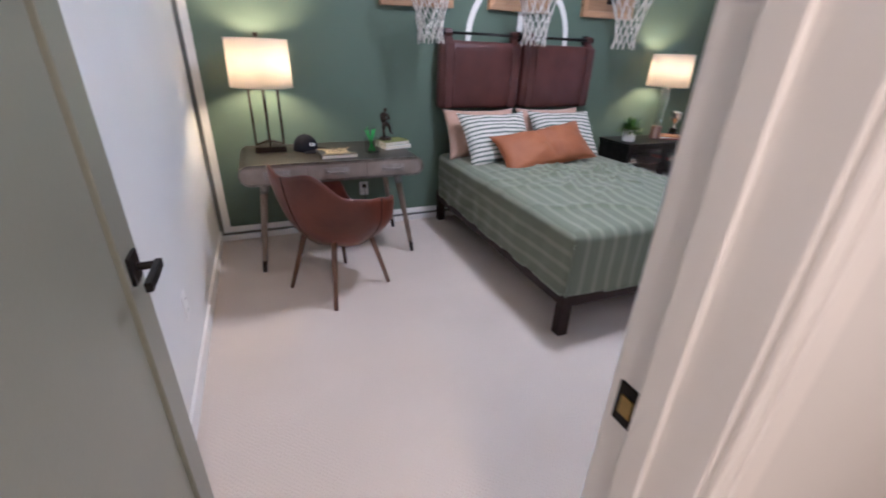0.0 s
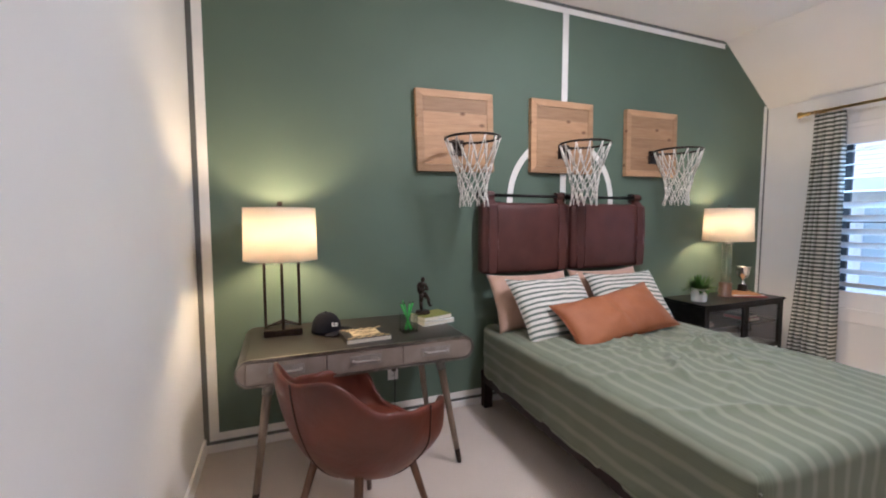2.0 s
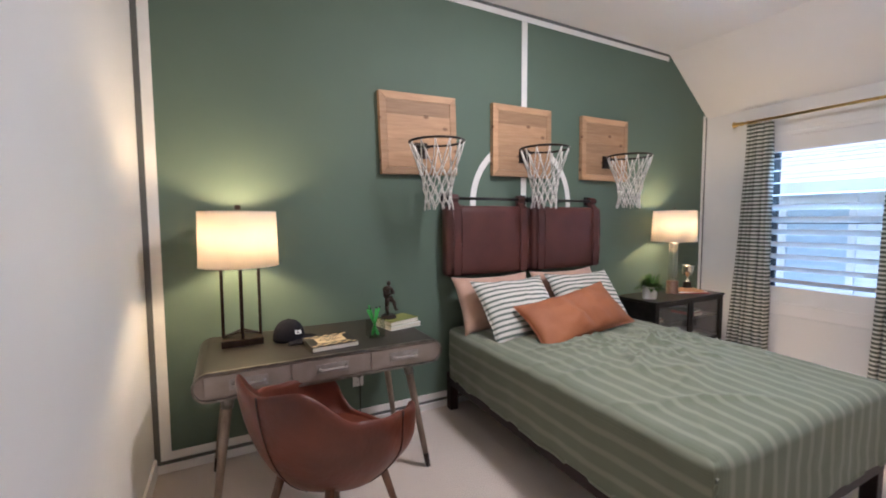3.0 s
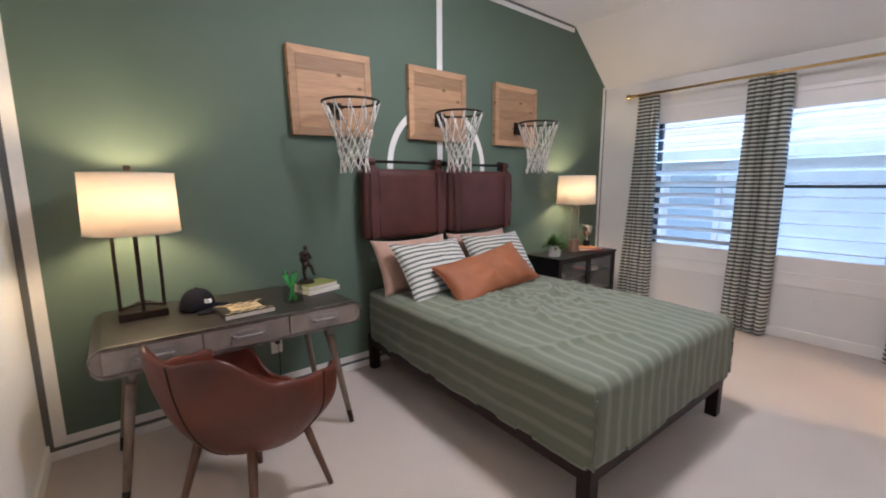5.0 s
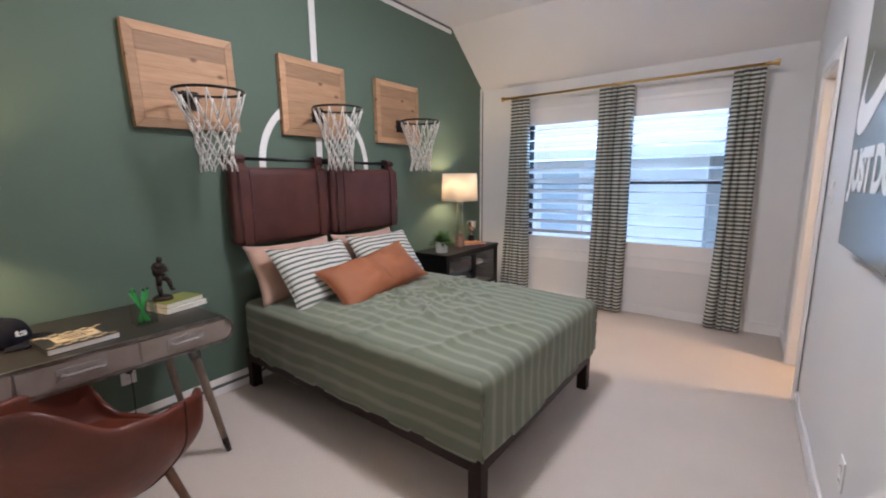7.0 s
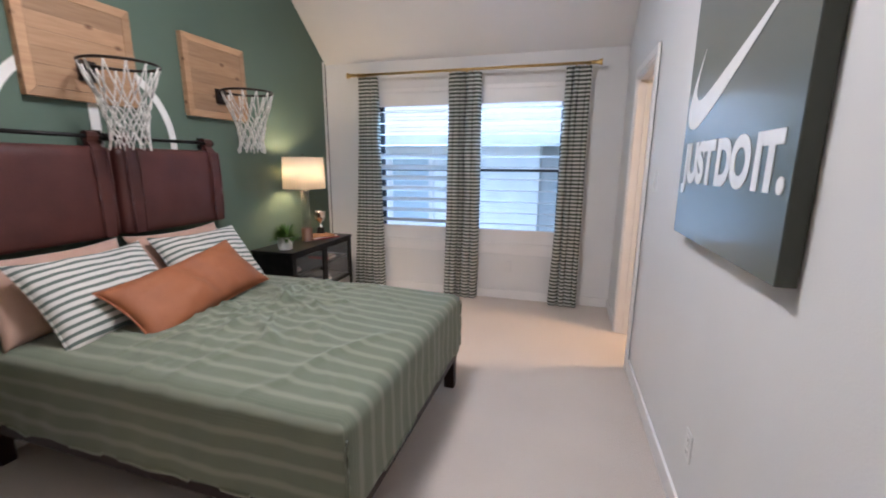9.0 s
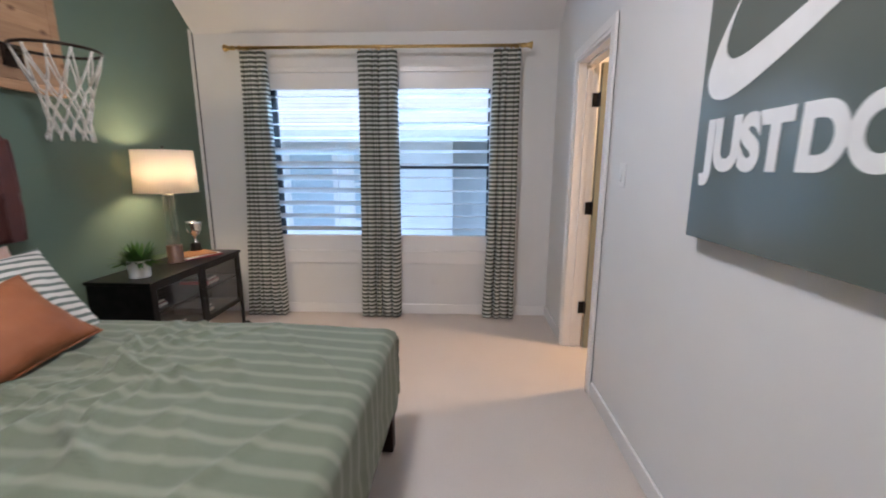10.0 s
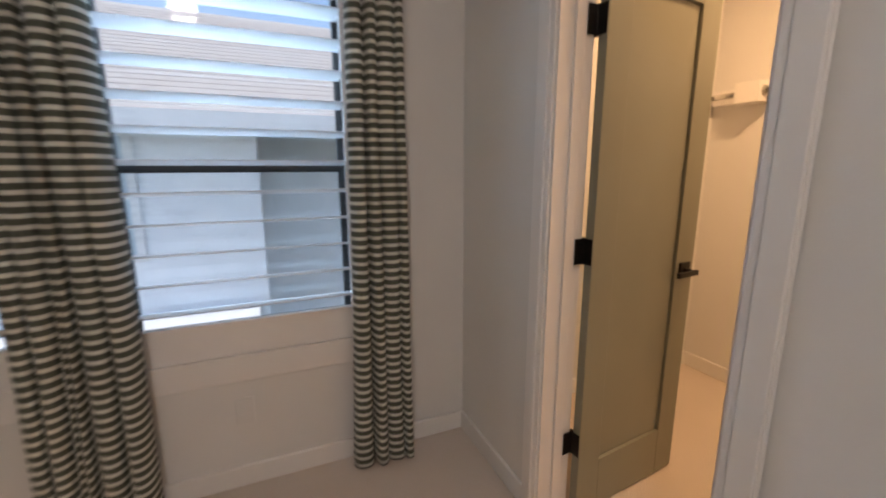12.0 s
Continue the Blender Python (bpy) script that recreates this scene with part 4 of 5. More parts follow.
# ---- desk ----
def desk():
    d = thing("desk", (0.86, 3.25, 0), "industrial desk with dark worn top and three grey drawers", "desk")
    x0, x1, y0, y1, zb, zt = 0.262, 1.432, 2.930, 3.545, 0.606, 0.732
    r = (zt - zb) / 2
    def outline(rad, inset):
        pts = []
        for k in range(13):
            a = radians(-90 + 180 * k / 12)
            pts.append((x1 - r + rad * math.cos(a), (zt + zb) / 2 + rad * math.sin(a)))
        for k in range(13):
            a = radians(90 + 180 * k / 12)
            pts.append((x0 + r + rad * math.cos(a), (zt + zb) / 2 + rad * math.sin(a)))
        return pts
    bm = bmesh.new()
    prism(bm, outline(r - 0.004, 0), "y", y0 + 0.006, y1 - 0.004)
    part("body", bm, DESK_BODY, d, "worn grey metal body")
    bm = bmesh.new()
    prism(bm, [(x0 + r * 0.75, zt - 0.004), (x1 - r * 0.75, zt - 0.004), (x1 - r * 0.75, zt), (x0 + r * 0.75, zt)], "y", y0, y1)
    for s, cx in ((1, x1 - r), (-1, x0 + r)):
        pts = [(cx + s * r * math.cos(radians(a)), (zt + zb) / 2 + r * math.sin(radians(a))) for a in range(20, 91, 7)]
        pts += [(cx + s * (r - 0.003) * math.cos(radians(a)), (zt + zb) / 2 + (r - 0.003) * math.sin(radians(a))) for a in range(90, 19, -7)]
        prism(bm, pts, "y", y0 + 0.001, y1 - 0.001)
    part("top", bm, DESK_TOP, d, "dark worn metal-clad top")
    bm = bmesh.new()
    outer, inner = outline(r + 0.002, 0), outline(r - 0.007, 0)
    for i in range(len(outer)):
        j = (i + 1) % len(outer)
        prism(bm, [outer[i], outer[j], inner[j], inner[i]], "y", y0 - 0.004, y0 + 0.010)
    part("edge_band", bm, STEEL_BAND, d, "worn steel edge band")
    for xa, xb in ((0.305, 0.652), (0.658, 1.030), (1.036, 1.390)):
        drawer = part("drawer", boxes((xa, xb, y0 + 0.001, y0 + 0.020, zb + 0.014, zt - 0.014)), DESK_BODY, d, "grey metal drawer front", bevel=0.003)
        cx, cz = (xa + xb) / 2, (zb + zt) / 2
        bm = bmesh.new()
        tube(bm, [(cx - 0.062, y0 + 0.001, cz), (cx - 0.062, y0 - 0.018, cz), (cx - 0.055, y0 - 0.024, cz), (cx + 0.055, y0 - 0.024, cz), (cx + 0.062, y0 - 0.018, cz), (cx + 0.062, y0 + 0.001, cz)], 0.0075, 8)
        box(bm, cx - 0.078, cx + 0.078, y0 - 0.002, y0 + 0.002, cz - 0.024, cz + 0.024)
        part("handle", bm, HANDLE, drawer, "worn pale metal bar handle", bevel=0.001)
    for sx, tx, bx in ((-1, 0.400, 0.318), (1, 1.270, 1.368)):
        for ty, by in ((3.040, 2.975), (3.420, 3.488)):
            top, low = Vector((tx, ty, zb + 0.002)), Vector((bx, by, 0.0))
            mid = low.lerp(top, 0.13)
            bm = bmesh.new()
            rod(bm, mid, top, 0.0155, 0.0225, 14)
            leg = part("leg", bm, LEG_WOOD, d, "weathered tapered wooden leg", smooth=True)
            bm = bmesh.new()
            rod(bm, low + Vector((0, 0, 0.001)), mid, 0.0135, 0.0160, 14)
            part("foot_cap", bm, BRONZE_METAL, leg, "dark metal foot cap", smooth=True)
            bm = bmesh.new()
            rod(bm, low.lerp(top, 0.87), top, 0.026, 0.027, 14)
            part("collar", bm, STEEL_BAND, leg, "steel leg socket", smooth=True)
    return d


desk()


# ---- leather chair ----
def chair():
    """Built facing +x about its own middle."""
    c = thing("armchair", (0, 0, 0), "chestnut leather tub desk chair on splayed walnut legs", "chair")
    def rim(a):
        """a: degrees from the back. Radius and height of the shell's edge."""
        a = abs(a)
        knots = ((0, 0.345, 0.782), (30, 0.352, 0.812), (66, 0.326, 0.672), (94, 0.330, 0.645), (128, 0.356, 0.612), (136, 0.352, 0.600), (144, 0.335, 0.500), (152, 0.312, 0.462), (162, 0.298, 0.455), (180, 0.285, 0.450))
        for (a0, r0, h0), (a1, r1, h1) in zip(knots, knots[1:]):
            if a <= a1:
                t = (a - a0) / (a1 - a0)
                t = t * t * (3 - 2 * t)
                return r0 + (r1 - r0) * t, h0 + (h1 - h0) * t
        return knots[-1][1:]
    def fullness(a):
        """0 where the back rises straight, 1 where the arms belly out."""
        t = max(0.0, min(1.0, (abs(a) - 45) / 65))
        return t * t * (3 - 2 * t)
    n, m = 96, 16
    bm = bmesh.new()
    outer, inner = [], []
    base, seat = 0.300, 0.430

    def profile(deg, t):
        """Radius and height of the outer skin from the middle (t = 0) to the edge (t = 1)."""
        R, H = rim(deg)
        full = fullness(deg)
        back = ((R - 0.03) * (1 - (1 - t) ** 1.75) + 0.03 * t * t, t ** 2.0)
        knots = ((0.0, 0.0, 0.0), (0.22, 0.36, 0.0), (0.34, 0.52, 0.06), (0.50, 0.72, 0.22), (0.66, 0.90, 0.42), (0.78, 0.985, 0.58), (1.0, 1.0, 1.0))
        for (t0, r0, h0), (t1, r1, h1) in zip(knots, knots[1:]):
            if t <= t1:
                k = (t - t0) / (t1 - t0)
                arm = (R * (r0 + (r1 - r0) * k), h0 + (h1 - h0) * k)
                break
        return back[0] + (arm[0] - back[0]) * full, base + (H - base) * (back[1] + (arm[1] - back[1]) * full)

    for i in range(n):
        deg = -180 + 360 * i / n
        H = rim(deg)[1]
        ca, sa = math.cos(radians(180 + deg)), math.sin(radians(180 + deg))
        co, ci = [], []
        for k in range(1, m + 1):
            ro, zo = profile(deg, k / m)
            co.append(bm.verts.new((ro * ca, ro * sa * 0.97, zo)))
        for k in range(m, 0, -1):
            t = k / m
            ro, zo = profile(deg, t)
            ri = max(0.012 * k, ro - 0.040 * (1 - 0.3 * t))
            zi = H + 0.004 if k == m else max(zo + 0.004, seat + 0.012 * (ri / 0.25) ** 2)
            ci.append(bm.verts.new((ri * ca, ri * sa * 0.97, zi)))
        outer.append(co)
        inner.append(ci)
    low, mid = bm.verts.new((0, 0, base - 0.002)), bm.verts.new((0, 0, seat))
    for i in range(n):
        j = (i + 1) % n
        line = outer[i] + inner[i]
        nxt = outer[j] + inner[j]
        for k in range(len(line) - 1):
            bm.faces.new((line[k], nxt[k], nxt[k + 1], line[k + 1]))
        bm.faces.new((low, nxt[0], line[0]))
        bm.faces.new((mid, line[-1], nxt[-1]))
    shell = part("shell", bm, CHAIR_LEATHER, c, "creased chestnut leather tub", smooth=True)
    sub = shell.modifiers.new("soft", "SUBSURF")
    sub.levels = sub.render_levels = 1
    for deg in (3, -102, 102):
        bm = bmesh.new()
        ca, sa = math.cos(radians(180 + deg)), math.sin(radians(180 + deg))
        pts = []
        for k in range(5, m + 1):
            ro, zo = profile(deg, k / m)
            pts.append(((ro + 0.0008) * ca, (ro + 0.0008) * sa * 0.97, zo))
        tube(bm, pts, 0.0036, 6)
        part("seam", bm, DARK_SEAM, shell, "dark stitched leather seam", smooth=True)
    for sx in (-1, 1):
        for sy in (-1, 1):
            bm = bmesh.new()
            rod(bm, (sx * 0.222, sy * 0.208, 0.0), (sx * 0.135, sy * 0.130, 0.385), 0.0115, 0.0185, 14)
            part("leg", bm, WALNUT, c, "round tapered walnut leg", smooth=True)
    bm = boxes((-0.15, 0.15, -0.020, 0.020, 0.340, 0.362), (-0.020, 0.020, -0.15, 0.15, 0.340, 0.362))
    part("under_frame", bm, BLACK_METAL, c)
    c.matrix_basis = pose(0.768, 2.640, 0, 0, 0, 31)
    return c


chair()


# ---- table lamps ----
def shade_on(lampob, cx, cy, z0, z1, r0, r1):
    bm = bmesh.new()
    lathe(bm, [(r0, 0), (r1, z1 - z0)], (cx, cy, z0), 48, cap=False)
    sh = part("shade", bm, SHADE, lampob, "white linen drum shade, lit", smooth=True)
    solid = sh.modifiers.new("thick", "SOLIDIFY")
    solid.thickness = 0.002
    for z, r in ((z0, r0), (z1, r1)):
        bm = bmesh.new()
        tube(bm, [(cx + (r + 0.001) * math.cos(2 * math.pi * k / 48), cy + (r + 0.001) * math.sin(2 * math.pi * k / 48), z) for k in range(48)], 0.0022, 6, True)
        part("shade_ring", bm, SHADE, sh)
    bm = bmesh.new()
    for k in range(3):
        a = 2 * math.pi * k / 3 + 0.3
        rod(bm, (cx, cy, z1 - 0.012), (cx + (r1 - 0.002) * math.cos(a), cy + (r1 - 0.002) * math.sin(a), z1 - 0.004), 0.002, None, 6)
    part("spider", bm, BRONZE_METAL, sh, "thin wire shade holder")
    return sh


def desk_lamp():
    cx, cy = 0.470, 3.355
    l = thing("table_lamp", (cx, cy, 0.732), "dark bronze open-frame table lamp with lit white drum shade", "lamp")
    part("base", boxes((cx - 0.098, cx + 0.098, cy - 0.075, cy + 0.075, 0.732, 0.770)), BRONZE_METAL, l, bevel=0.004)
    for dx, dy in ((-0.088, 0), (0.088, 0), (0, -0.064), (0, 0.064)):
        part("post", boxes((cx + dx - 0.0075, cx + dx + 0.0075, cy + dy - 0.0075, cy + dy + 0.0075, 0.770, 1.128)), BRONZE_METAL, l, bevel=0.001)
    bm = bmesh.new()
    for s in (-1, 1):
        tube(bm, [(cx - 0.085, cy + s * 0.006, 0.775), (cx, cy - s * 0.03, 0.800), (cx + 0.085, cy + s * 0.006, 0.775)], 0.006, 6)
    part("cross_brace", bm, BRONZE_METAL, l)
    bm = boxes((cx - 0.0955, cx + 0.0955, cy - 0.0075, cy + 0.0075, 1.128, 1.141), (cx - 0.0075, cx + 0.0075, cy - 0.0715, cy + 0.0715, 1.1285, 1.1405))
    part("top_bar", bm, BRONZE_METAL, l, bevel=0.001)
    bm = bmesh.new()
    rod(bm, (cx, cy, 1.141), (cx, cy, 1.215), 0.014)
    rod(bm, (cx, cy, 1.215), (cx, cy, 1.432), 0.004)
    part("stem", bm, BRONZE_METAL, l)
    part("finial", boxes((cx - 0.014, cx + 0.014, cy - 0.014, cy + 0.014, 1.432, 1.456)), BRONZE_METAL, l, "square bronze finial", bevel=0.002)
    shade_on(l, cx, cy, 1.143, 1.420, 0.190, 0.184)


def bedside_lamp():
    cx, cy = 4.10, 3.36
    l = thing("table_lamp", (cx, cy, 0.676), "clear glass column lamp on round wooden foot with lit white shade", "lamp")
    bm = bmesh.new()
    lathe(bm, [(0.056, 0), (0.058, 0.006), (0.050, 0.012), (0.050, 0.118), (0.046, 0.122)], (cx, cy, 0.676), 32)
    part("foot", bm, WALNUT, l, "turned wooden foot", smooth=True)
    bm = bmesh.new()
    lathe(bm, [(0.038, 0.0), (0.038, 0.345), (0.034, 0.345), (0.034, 0.0), (0.038, 0.0)], (cx, cy, 0.799), 32, cap=False)
    bmesh.ops.remove_doubles(bm, verts=bm.verts, dist=0.0001)
    bmesh.ops.recalc_face_normals(bm, faces=bm.faces)
    pane = part("glass_column", bm, THIN_GLASS, l, "clear glass tube", smooth=True)
    pane.visible_shadow = False
    bm = bmesh.new()
    rod(bm, (cx, cy, 0.798), (cx, cy, 1.20), 0.0045)
    rod(bm, (cx, cy, 1.20), (cx, cy, 1.462), 0.004)
    part("stem", bm, SILVER, l, "thin silver rod")
    bm = bmesh.new()
    lathe(bm, [(0.040, 0), (0.040, 0.008), (0.016, 0.012), (0.016, 0.05)], (cx, cy, 1.144), 24)
    part("cap", bm, SILVER, l, smooth=False)
    bm = bmesh.new()
    bmesh.ops.create_icosphere(bm, subdivisions=2, radius=0.009, matrix=Matrix.Translation((cx, cy, 1.468)))
    part("finial", bm, BRONZE_METAL, l, smooth=True)
    shade_on(l, cx, cy, 1.168, 1.446, 0.190, 0.180)


desk_lamp()
bedside_lamp()


# ---- cabinet ----
def cabinet():
    c = thing("cabinet", (4.05, 3.35, 0), "black metal cabinet on casters with two glass doors", "cabinet")
    x0, x1, y0, y1, z0, z1 = 3.560, 4.545, 3.145, 3.535, 0.250, 0.676
    part("top", boxes((x0 - 0.008, x1 + 0.008, y0 - 0.010, y1 + 0.006, z1 - 0.020, z1)), BLACK_METAL, c, bevel=0.003)
    part("side_panel", boxes((x0, x0 + 0.018, y0, y1, z0, z1 - 0.02)), BLACK_METAL, c, bevel=0.002)
    part("side_panel", boxes((x1 - 0.018, x1, y0, y1, z0, z1 - 0.02)), BLACK_METAL, c, bevel=0.002)
    part("back_panel", boxes((x0 + 0.018, x1 - 0.018, y1 - 0.012, y1, z0, z1 - 0.02)), BLACK_METAL, c)
    part("bottom_panel", boxes((x0 + 0.018, x1 - 0.018, y0 + 0.022, y1 - 0.012, z0, z0 + 0.018)), BLACK_METAL, c)
    part("shelf", boxes((x0 + 0.018, x1 - 0.018, y0 + 0.04, y1 - 0.012, 0.455, 0.468)), BLACK_METAL, c)
    mid = (x0 + x1) / 2
    for xa, xb, hx in ((x0 + 0.019, mid - 0.002, mid - 0.022), (mid + 0.002, x1 - 0.019, mid + 0.022)):
        f = 0.032
        bm = boxes((xa, xa + f, y0, y0 + 0.020, z0, z1 - 0.022), (xb - f, xb, y0, y0 + 0.020, z0, z1 - 0.022), (xa + f, xb - f, y0, y0 + 0.020, z0, z0 + f), (xa + f, xb - f, y0, y0 + 0.020, z1 - 0.022 - f, z1 - 0.022))
        door = part("door", bm, BLACK_METAL, c, "black metal framed glass door", bevel=0.002)
        g = part("pane", boxes((xa + f, xb - f, y0 + 0.008, y0 + 0.012, z0 + f, z1 - 0.022 - f)), GLASS, door, "clear glass pane")
        g.visible_shadow = False
        bm = bmesh.new()
        tube(bm, [(hx, y0, 0.500), (hx, y0 - 0.022, 0.500), (hx, y0 - 0.026, 0.494), (hx, y0 - 0.026, 0.436), (hx, y0 - 0.022, 0.430), (hx, y0, 0.430)], 0.006, 8)
        part("handle", bm, BLACK_METAL, door, "black bar handle", smooth=True)
    for x in (x0 + 0.010, x1 - 0.010):
        for y in (y0 + 0.010, y1 - 0.010):
            leg = part("leg", boxes((x - 0.0095, x + 0.0095, y - 0.0095, y + 0.0095, 0.052, 0.249)), BLACK_METAL, c, bevel=0.001)
            bm = bmesh.new()
            rod(bm, (x + 0.004, y - 0.026, 0.030), (x + 0.026, y - 0.026, 0.030), 0.030, None, 18)
            box(bm, x - 0.014, x + 0.030, y - 0.030, y + 0.014, 0.040, 0.060)
            part("caster", bm, BLACK_METAL, leg, "black rubber caster", bevel=0.001)
    return c


cabinet()


# ---- curtains on a brass rod ----
def curtain(y0, y1, b0, b1, seed):
    """Hangs in folds from the rod; y0..y1 at the top, b0..b1 at the hem."""
    rng = random.Random(seed)
    ob = thing("curtain", (4.87, (y0 + y1) / 2, 0.01), "olive and white striped linen curtain hanging in folds", "curtain", group="curtains at the windows")
    folds = max(4, round((b1 - b0) / 0.060))
    n, m = folds * 24, 60
    bounds = [0.0]
    for _ in range(folds):
        bounds.append(bounds[-1] + rng.uniform(0.35, 1.7))
    bounds = [q / bounds[-1] for q in bounds]
    ph = [rng.uniform(-0.5, 0.5) for _ in range(folds + 2)]
    bm = bmesh.new()
    grid = []
    for j in range(m + 1):
        v = j / m
        z = 2.262 - (2.262 - 0.012) * v
        ya, yb = y0 + (b0 - y0) * v ** 1.4, y1 + (b1 - y1) * v ** 1.4
        row = []
        for i in range(n + 1):
            u = i / n
            uu = min(0.9999, max(0.0, u + 0.05 * math.sin(math.pi * u) * noise.noise((u * 2, v * 2.2, seed + 3))))
            cell = max(q for q in range(folds) if bounds[q] <= uu)
            kk = cell + (uu - bounds[cell]) / (bounds[cell + 1] - bounds[cell])
            w = 1 - abs(math.sin(math.pi * kk)) ** 0.48
            deep = 0.85 + 0.7 * ph[int(kk + 0.5) % len(ph)] + 0.25 * noise.noise((int(kk + 0.5), v * 3, seed))
            amp = (0.072 + 0.014 * v) * deep
            pinch = 0.5 + 0.5 * min(1.0, v / 0.15)
            sway = 0.012 * noise.noise((u * 2.5, v * 2.0, seed + 5)) + 0.006 * math.sin(2 * math.pi * kk * 0.5 + seed)
            y = ya + (yb - ya) * u + 0.012 * noise.noise((u * 3, v * 2.5, seed + 9)) * v - 0.05 * (yb - ya) / folds * math.sin(2 * math.pi * kk)
            x = 4.842 - 0.012 * v + amp * pinch * w + sway
            row.append(bm.verts.new((min(x, 4.945), y, z)))
        grid.append(row)
    for a, b in zip(grid, grid[1:]):
        for i in range(n):
            bm.faces.new((a[i], a[i + 1], b[i + 1], b[i]))
    cloth = part("cloth", bm, CURTAIN, ob, smooth=True)
    cloth.modifiers.new("thick", "SOLIDIFY").thickness = 0.002
    for i in range(folds):
        y = y0 + (y1 - y0) * (i + 0.5) / folds
        bm = bmesh.new()
        tube(bm, [(4.835 + 0.022 * math.cos(2 * math.pi * k / 20), y, 2.281 - 0.006 + 0.022 * math.sin(2 * math.pi * k / 20)) for k in range(20)], 0.0022, 5, True)
        part("ring", bm, BRASS, ob, "small brass curtain ring", smooth=True)
    return ob


curtain(2.950, 3.165, 2.930, 3.285, 1)
curtain(1.868, 2.195, 1.872, 2.232, 2)
curtain(0.872, 1.092, 0.862, 1.132, 3)


def curtain_rod():
    r = thing("curtain_rod", (4.835, 2.03, 2.281), "brushed brass curtain rod with flared ends on the wall", "curtain rod")
    bm = bmesh.new()
    rod(bm, (4.835, 0.86, 2.281), (4.835, 3.20, 2.281), 0.0125, None, 20)
    part("bar", bm, BRASS, r, smooth=True)
    for s, y in ((1, 3.195), (-1, 0.865)):
        bm = bmesh.new()
        rings = []
        for rad, d in ((0.0135, -0.02), (0.018, 0.0), (0.018, 0.012), (0.014, 0.016), (0.017, 0.035), (0.029, 0.068), (0.029, 0.072), (0.02, 0.074)):
            rings.append([bm.verts.new((4.835 + rad * math.cos(2 * math.pi * k / 24), y + s * d, 2.281 + rad * math.sin(2 * math.pi * k / 24))) for k in range(24)])
        for a, b in zip(rings, rings[1:]):
            for k in range(24):
                bm.faces.new((a[k], a[(k + 1) % 24], b[(k + 1) % 24], b[k]))
        bm.faces.new(rings[-1])
        part("finial", bm, BRASS, r, "flared brass finial", smooth=True)
    for y in (0.90, 2.035, 3.14):
        bm = boxes((4.845, EX, y - 0.006, y + 0.006, 2.274, 2.288), (EX - 0.006, EX, y - 0.016, y + 0.016, 2.245, 2.317))
        tube(bm, [(4.835 + 0.016 * math.cos(2 * math.pi * k / 20), y, 2.281 + 0.016 * math.sin(2 * math.pi * k / 20)) for k in range(20)], 0.004, 6, True)
        part("bracket", bm, BRASS, r, "brass wall bracket")


curtain_rod()


